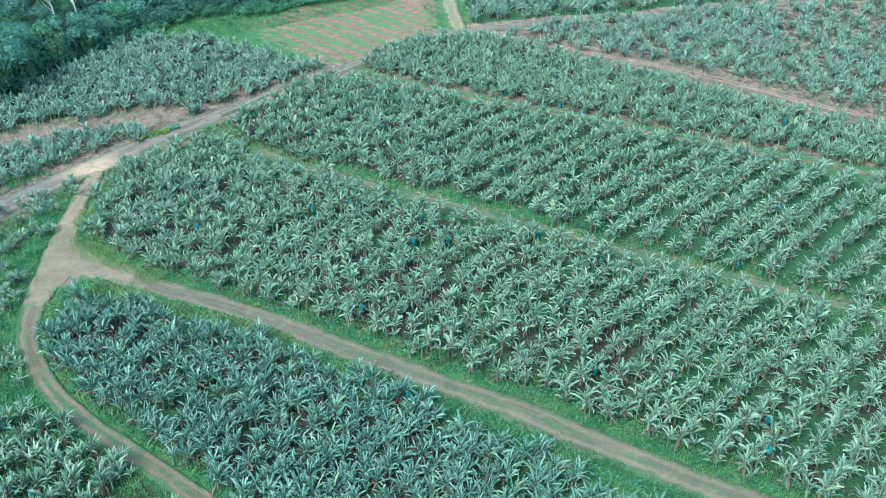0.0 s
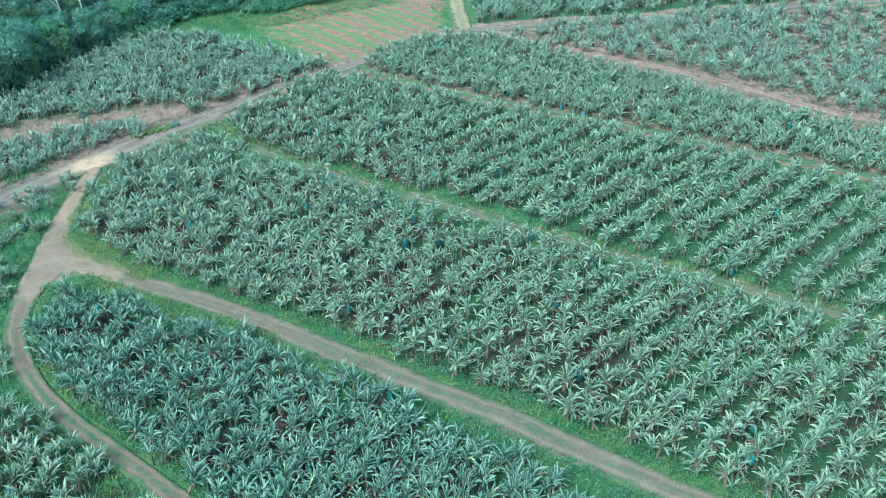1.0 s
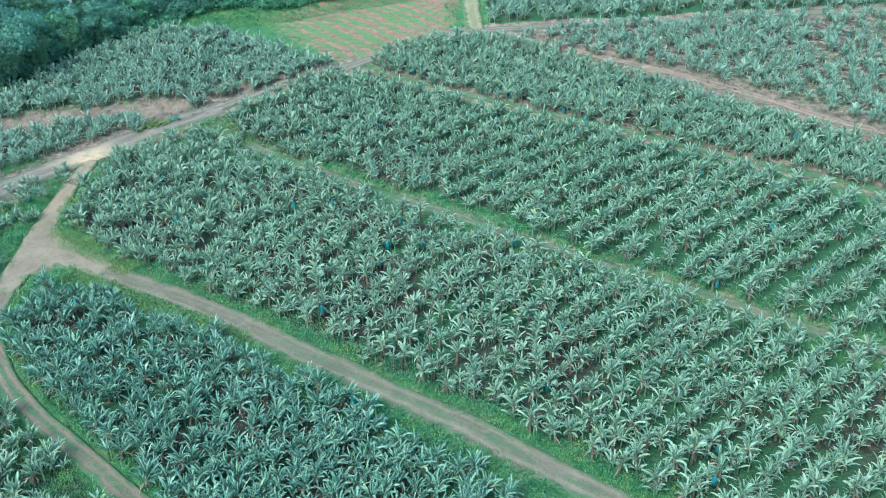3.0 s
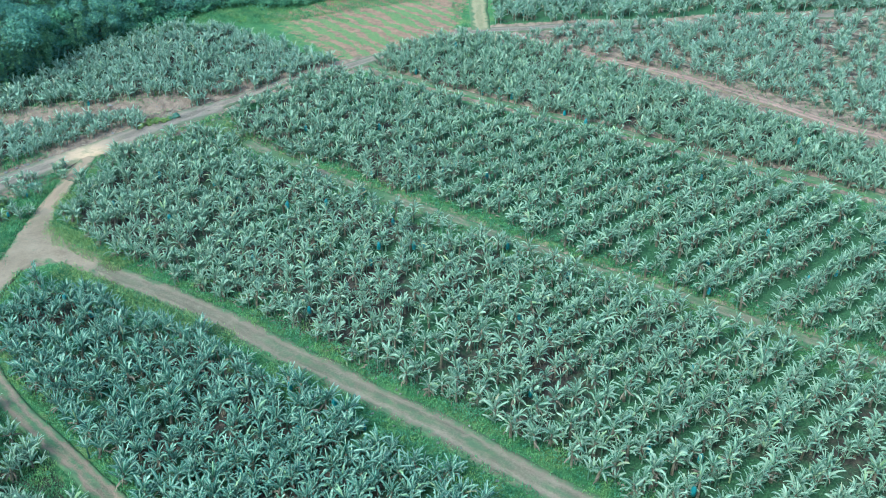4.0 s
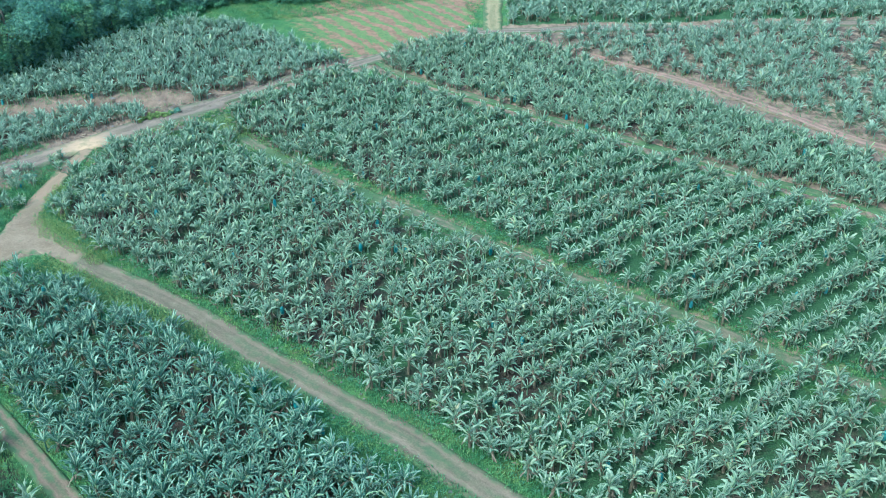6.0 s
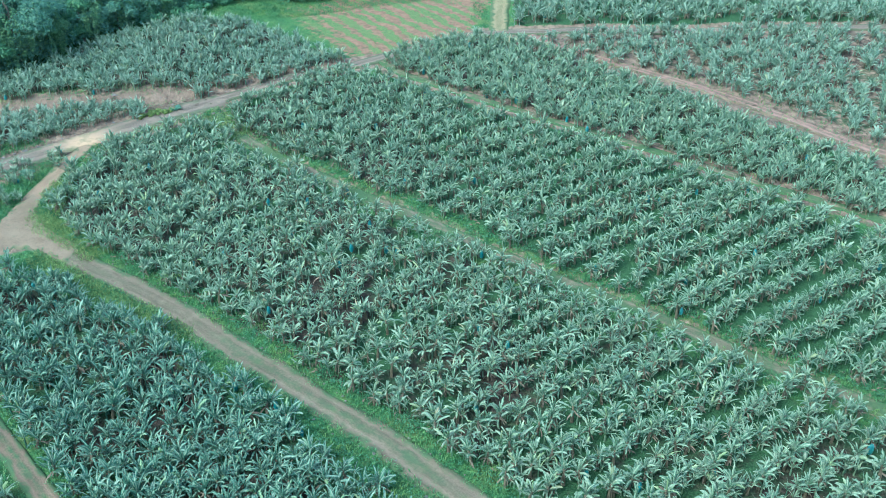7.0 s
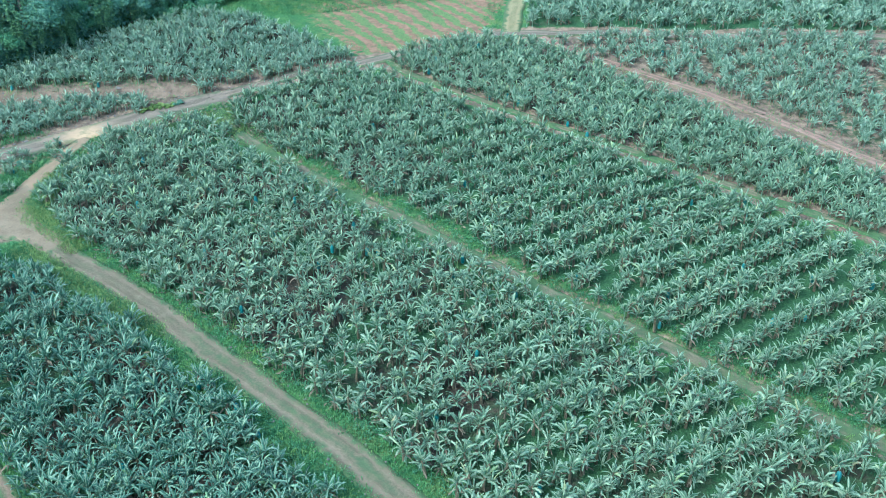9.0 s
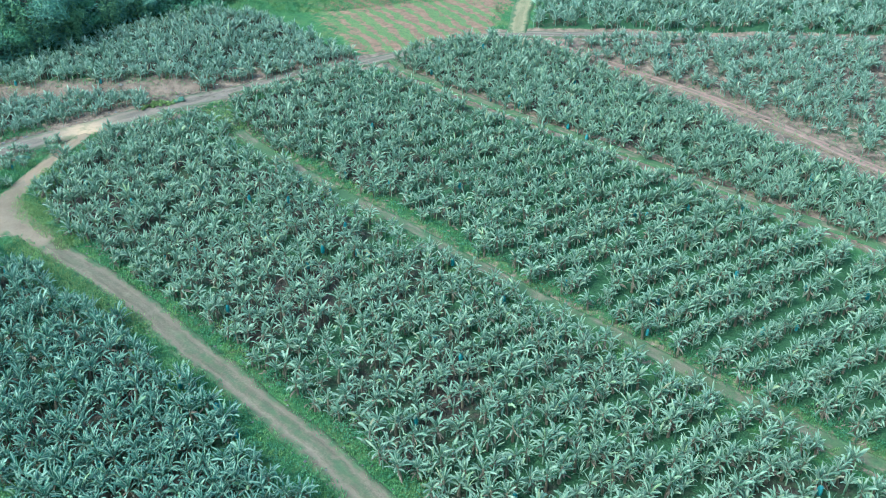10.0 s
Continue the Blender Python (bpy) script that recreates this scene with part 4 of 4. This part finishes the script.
    for x, y, tall in BARE_TREES:
        tree = thing("bare_tree", "tall bare pale-barked tree with forked branches", "tree", "trees of the forest edge")
        top = np.array([r.uniform(-1, 1), r.uniform(-1, 1), tall])
        part("trunk", mesh_of("trunk", *tube([(0, 0, -0.3), top * 0.35 + (0.25, 0, 0), top * 0.7, top], [0.11, 0.095, 0.075, 0.04], 7), [PALE_BARK]), tree)
        for i in range(8):
            start = top * r.uniform(0.45, 0.92)
            end = start + np.array([r.uniform(-1.8, 1.8), r.uniform(-1.2, 1.2), r.uniform(1.2, 2.8)])
            part("branch", mesh_of("branch", *tube([start, (start + end) / 2 + (0, 0, -0.2), end], [0.06, 0.04, 0.015], 5), [PALE_BARK]), tree)
        tree.matrix_basis = pose(x, y, float(height(x, y)))
    for i, (x, y, tall, leaf) in enumerate(((-34.6, 101.8, 0.8, YELLOW_LEAF), (-33.4, 102.8, 0.7, YELLOW_LEAF), (-35.4, 101.2, 0.7, YELLOW_LEAF), (-34.0, 102.5, 0.75, YELLOW_LEAF), (-32.2, 104.0, 0.7, WOOD_LEAF), (-32.8, 103.5, 0.6, YELLOW_LEAF),
                                             (-42.6, 81.4, 0.9, YELLOW_LEAF), (-44.0, 79.6, 0.8, YELLOW_LEAF), (-41.0, 85.0, 0.8, WOOD_LEAF))):
        build_shrub(x, y, tall, 900 + i, leaf, "low yellow-green bush beside the track" if leaf is YELLOW_LEAF else "low dark green bush beside the track")


# ---- grass, weeds, crop rows, stones ----
def tufts(points, tall, wide, blades, r):
    """Tufts of bent grass blades."""
    n = len(points) * blades
    base = np.repeat(points, blades, 0) + np.column_stack([r.normal(0, wide, (n, 2)), np.full(n, -0.03)])
    a = r.uniform(0, 6.28, n)
    lean = r.uniform(0.15, 0.9, n)
    h = tall * r.uniform(0.5, 1.3, n)
    out = np.column_stack([np.cos(a), np.sin(a), np.zeros(n)])
    across = np.column_stack([-np.sin(a), np.cos(a), np.zeros(n)]) * (0.10 * h)[:, None]
    mid = base + out * (h * lean * 0.4)[:, None] + np.column_stack([np.zeros((n, 2)), h * 0.65])
    tip = base + out * (h * lean)[:, None] + np.column_stack([np.zeros((n, 2)), h * 0.8])
    verts = np.stack([base, mid + across, tip, mid - across], 1).reshape(-1, 3)
    return verts, np.arange(n * 4).reshape(-1, 4)


def scatter_along(line, count, near, far, r, side=0):
    p = curve_through(line, 0.5)
    d = np.gradient(p, axis=0)
    d /= np.linalg.norm(d, axis=1, keepdims=True)
    n = np.column_stack([d[:, 1], -d[:, 0]])
    i = r.integers(0, len(p), count)
    sign = np.where(r.random(count) < 0.5, -1, 1) if side == 0 else np.full(count, side)
    q = p[i] + n[i] * (sign * r.uniform(near, far, count))[:, None] + r.normal(0, 0.2, (count, 2))
    return np.column_stack([q, height(q[:, 0], q[:, 1])])


def build_grass():
    r = np.random.default_rng(77)
    spots = [scatter_along(ROAD_FRONT, 9500, 1.1, 4.0, r), scatter_along(ROAD_LEFT, 6000, 1.0, 3.2, r), scatter_along(PATH_MID, 4200, 0.5, 2.8, r),
             scatter_along(PATH_UPPER, 1100, 0.8, 2.4, r), scatter_along(ROAD_UP[3:11], 900, 1.6, 3.4, r, 1), scatter_along(BANK[1:-1], 1500, 0.3, 3.6, r), scatter_along(PATH_EAST, 900, 0.2, 3.0, r), scatter_along(ROAD_FAR, 1600, 2.0, 4.2, r), scatter_along(EDGE[6:], 2600, 0.5, 8.0, r, 1), scatter_along(ROAD_LEFT, 8000, 1.6, 9.0, r, 1)]
    spots = np.concatenate(spots)
    roads = np.min([distance_to(spots[:, 0], spots[:, 1], line) - w for line, w in ((ROAD_FRONT, 0.95), (ROAD_LEFT, 0.85), (ROAD_UP, 2.2), (PATH_MID, 0.35))], 0)
    ragged = np.array([0.55 * noise.noise(Vector((a * 0.7, b * 0.7, 5.0))) for a, b in spots[:, :2]])
    fork = np.minimum(np.hypot(spots[:, 0] + 35.0, spots[:, 1] - 74.2) - 3.1, np.hypot(spots[:, 0] + 34.2, spots[:, 1] - 71.9) - 2.0)
    spots = spots[(roads + ragged > 0) & (fork > 0)]
    data = mesh_of("grass", *tufts(spots, 0.32, 0.16, 4, r), [GRASS], smooth=False)
    tagged(new("grass", data), "rank green grass and weeds along the tracks", "grass", kind="stuff")
    # bright yellowish grass inside the bend and along the front track's far side
    bright = np.concatenate([scatter_along([(-35.9, 84.0), (-35.0, 79.6), (-33.9, 76.2), (-30.5, 74.6), (-26.0, 72.2)], 2600, 0.0, 1.3, r), scatter_along([(-31.5, 70.3), (-27.5, 69.0), (-22.5, 66.8), (-17.5, 64.7), (-13.5, 62.6)], 1800, 0.0, 1.0, r),
                             scatter_along([(-28.6, 104.0), (-26.0, 102.6), (-22.0, 99.4)], 500, 0.2, 1.4, r)])
    data = mesh_of("grass", *tufts(bright, 0.28, 0.16, 4, r), [GRASS_BRIGHT], smooth=False)
    tagged(new("grass", data), "bright yellow-green grass along the bend of the track", "grass", kind="stuff")
    # lusher growth on the slope beyond the curving track, and rank weeds along the verges
    slope = scatter_along(ROAD_LEFT[:14], 5200, 1.5, 9.0, r, 1)
    keep = np.array([noise.noise(Vector((a * 0.28, b * 0.28, 4.0))) > -0.05 for a, b in slope[:, :2]]) & (distance_to(slope[:, 0], slope[:, 1], ROAD_UP) > 2.4)
    data = mesh_of("grass", *tufts(slope[keep], 0.34, 0.2, 4, r), [GRASS_LUSH], smooth=False)
    tagged(new("grass", data), "lush light green grass on the slope", "grass", kind="stuff")
    q = np.concatenate([scatter_along(ROAD_FRONT[2:], 420, 2.1, 3.4, r, -1), scatter_along(ROAD_FRONT[6:], 260, 1.9, 3.2, r, 1), scatter_along(ROAD_LEFT[3:], 260, 1.3, 2.4, r, -1), scatter_along(ROAD_LEFT[:14], 320, 1.5, 7.0, r, 1), scatter_along(PATH_MID[2:], 260, 1.2, 2.6, r, -1)])
    fork = np.hypot(q[:, 0] + 34.6, q[:, 1] - 74.0)
    q = q[(fork > 4.6) & (distance_to(q[:, 0], q[:, 1], ROAD_UP) > 2.4)]
    q[:, 2] += 0.12
    data = mesh_of("weeds", *clump_leaves(q, r.uniform(0.18, 0.46, len(q)), 26 * len(q), 0.075, r, 0.6), [HEDGE_LEAF], smooth=False)
    tagged(new("weeds", data), "rank leafy weeds along the tracks and under the outer plants", "weeds", kind="stuff")
    # crop rows on the red field
    d = np.array([math.cos(radians(-44)), math.sin(radians(-44))])
    e = np.array([-d[1], d[0]])
    corners = np.array(FIELD)
    pts = []
    for row in np.arange((corners @ e).min(), (corners @ e).max(), 1.9):
        for s in np.arange((corners @ d).min(), (corners @ d).max(), 0.12):
            if noise.noise(Vector((s * 0.16, row * 0.9, 3.0))) - 0.10 < 0:
                continue
            q = d * s + e * (row + rng.normal(0, 0.42) + 0.5 * noise.noise(Vector((s * 0.2, row, 9.0))))
            if inside(q[0], q[1], FIELD):
                pts.append((q[0], q[1], float(height(q[0], q[1]))))
    pts = np.array(pts)
    data = mesh_of("crop_rows", *tufts(pts, 0.22, 0.18, 4, r), [CROP], smooth=False)
    tagged(new("crop_rows", data), "low green crop rows on reddish soil", "crop", kind="stuff")
    # dry leaves and rubble
    for name, line, count, label in (("dry_litter", [(x + 0.5, y + 1.5) for x, y in PLOTS["middle"][:13]], 380, "dry brown banana leaves at the plants' feet"), ("dry_litter", [(x + 0.5, y + 1.5) for x, y in PLOTS["third"][1:15]], 380, "dry brown banana leaves at the plants' feet"),
                                     ("dry_litter", [(x + 0.5, y + 1.5) for x, y in PLOTS["fourth"][:12]], 380, "dry brown banana leaves at the plants' feet"), ("dry_litter", PATH_EAST, 1500, "dry fallen banana leaves on the earth"), ("dry_litter", BANK, 700, "dry leaves and stalks on the cut bank"),
                                     ("dry_litter", ROAD_UP[2:9], 150, "dark plant debris along the track edge")):
        q = scatter_along(line, count, 0.0, 0.9, r) if count == 380 else scatter_along(line, count, 0.3, 4.0, r) if count > 300 else scatter_along(line, count, 1.6, 2.6, r, -1)
        pieces = []
        for x, y, z in q:
            v, f = leaf_arrays(r.uniform(0.3, 0.7), 0.16, r.uniform(0, 25), r.uniform(5, 50), r.uniform(0, 6.28), np.array([x, y, z + 0.08]), radians(20), r, 5)
            pieces.append((v, f, 0))
        v, f, w = gathered(pieces)
        tagged(new(name, mesh_of(name, v, f, [DEAD])), label, "leaf litter", kind="stuff")


def build_stones():
    r = np.random.default_rng(5)
    for x, y, s in [(-45.6, 88.0, 0.18), (-45.0, 89.2, 0.14), (-44.2, 90.2, 0.2), (-43.4, 91.4, 0.16), (-46.4, 86.6, 0.2), (-42.6, 92.2, 0.14), (-27.6, 103.9, 0.22), (-27.0, 104.4, 0.16)]:
        bm = bmesh.new()
        bmesh.ops.create_icosphere(bm, subdivisions=2, radius=s)
        for v in bm.verts:
            v.co *= 1 + 0.35 * noise.noise(v.co * 3.0 / s + Vector((x, y, 0)))
            v.co.z *= 0.6
        data = bpy.data.meshes.new("stone")
        bm.to_mesh(data)
        bm.free()
        data.materials.append(STONE)
        stone = tagged(new("stone", data), "grey weathered stone at the track edge", "stone", "stones by the track")
        stone.matrix_basis = pose(x, y, float(height(x, y)) + 0.08, 0, 0, math.degrees(r.uniform(0, 6)))


def build_rubble():
    """Small clods and stones on the cut bank, the fork and the track edges."""
    r = np.random.default_rng(15)
    q = np.concatenate([scatter_along(BANK[1:-1], 900, 0.0, 3.2, r), scatter_along(ROAD_UP[1:8], 300, 1.4, 2.6, r), scatter_along(ROAD_LEFT[3:6], 160, 0.9, 3.0, r, 1), scatter_along(ROAD_FRONT[3:14], 260, 1.2, 1.9, r)])
    ring = np.array([[math.cos(a), math.sin(a), 0] for a in np.arange(5) * 1.2566])
    quads = np.array([[k, (k + 1) % 5, 5, 5] for k in range(5)])
    pieces = []
    for x, y, z in q:
        v = np.vstack([ring * r.uniform(0.6, 1.3, (5, 1)), [[r.normal(0, 0.2), r.normal(0, 0.2), r.uniform(0.5, 0.9)]]]) * 0.05 * math.exp(r.normal(0.2, 0.5))
        pieces.append((v + (x, y, z - 0.01), quads, 0))
    v, f, w = gathered(pieces)
    tagged(new("rubble", mesh_of("rubble", v, f, [STONE], smooth=False)), "small clods and stones scattered on bare earth", "rubble", kind="stuff")


build_bananas()
build_woods()
build_grass()
build_stones()
build_rubble()
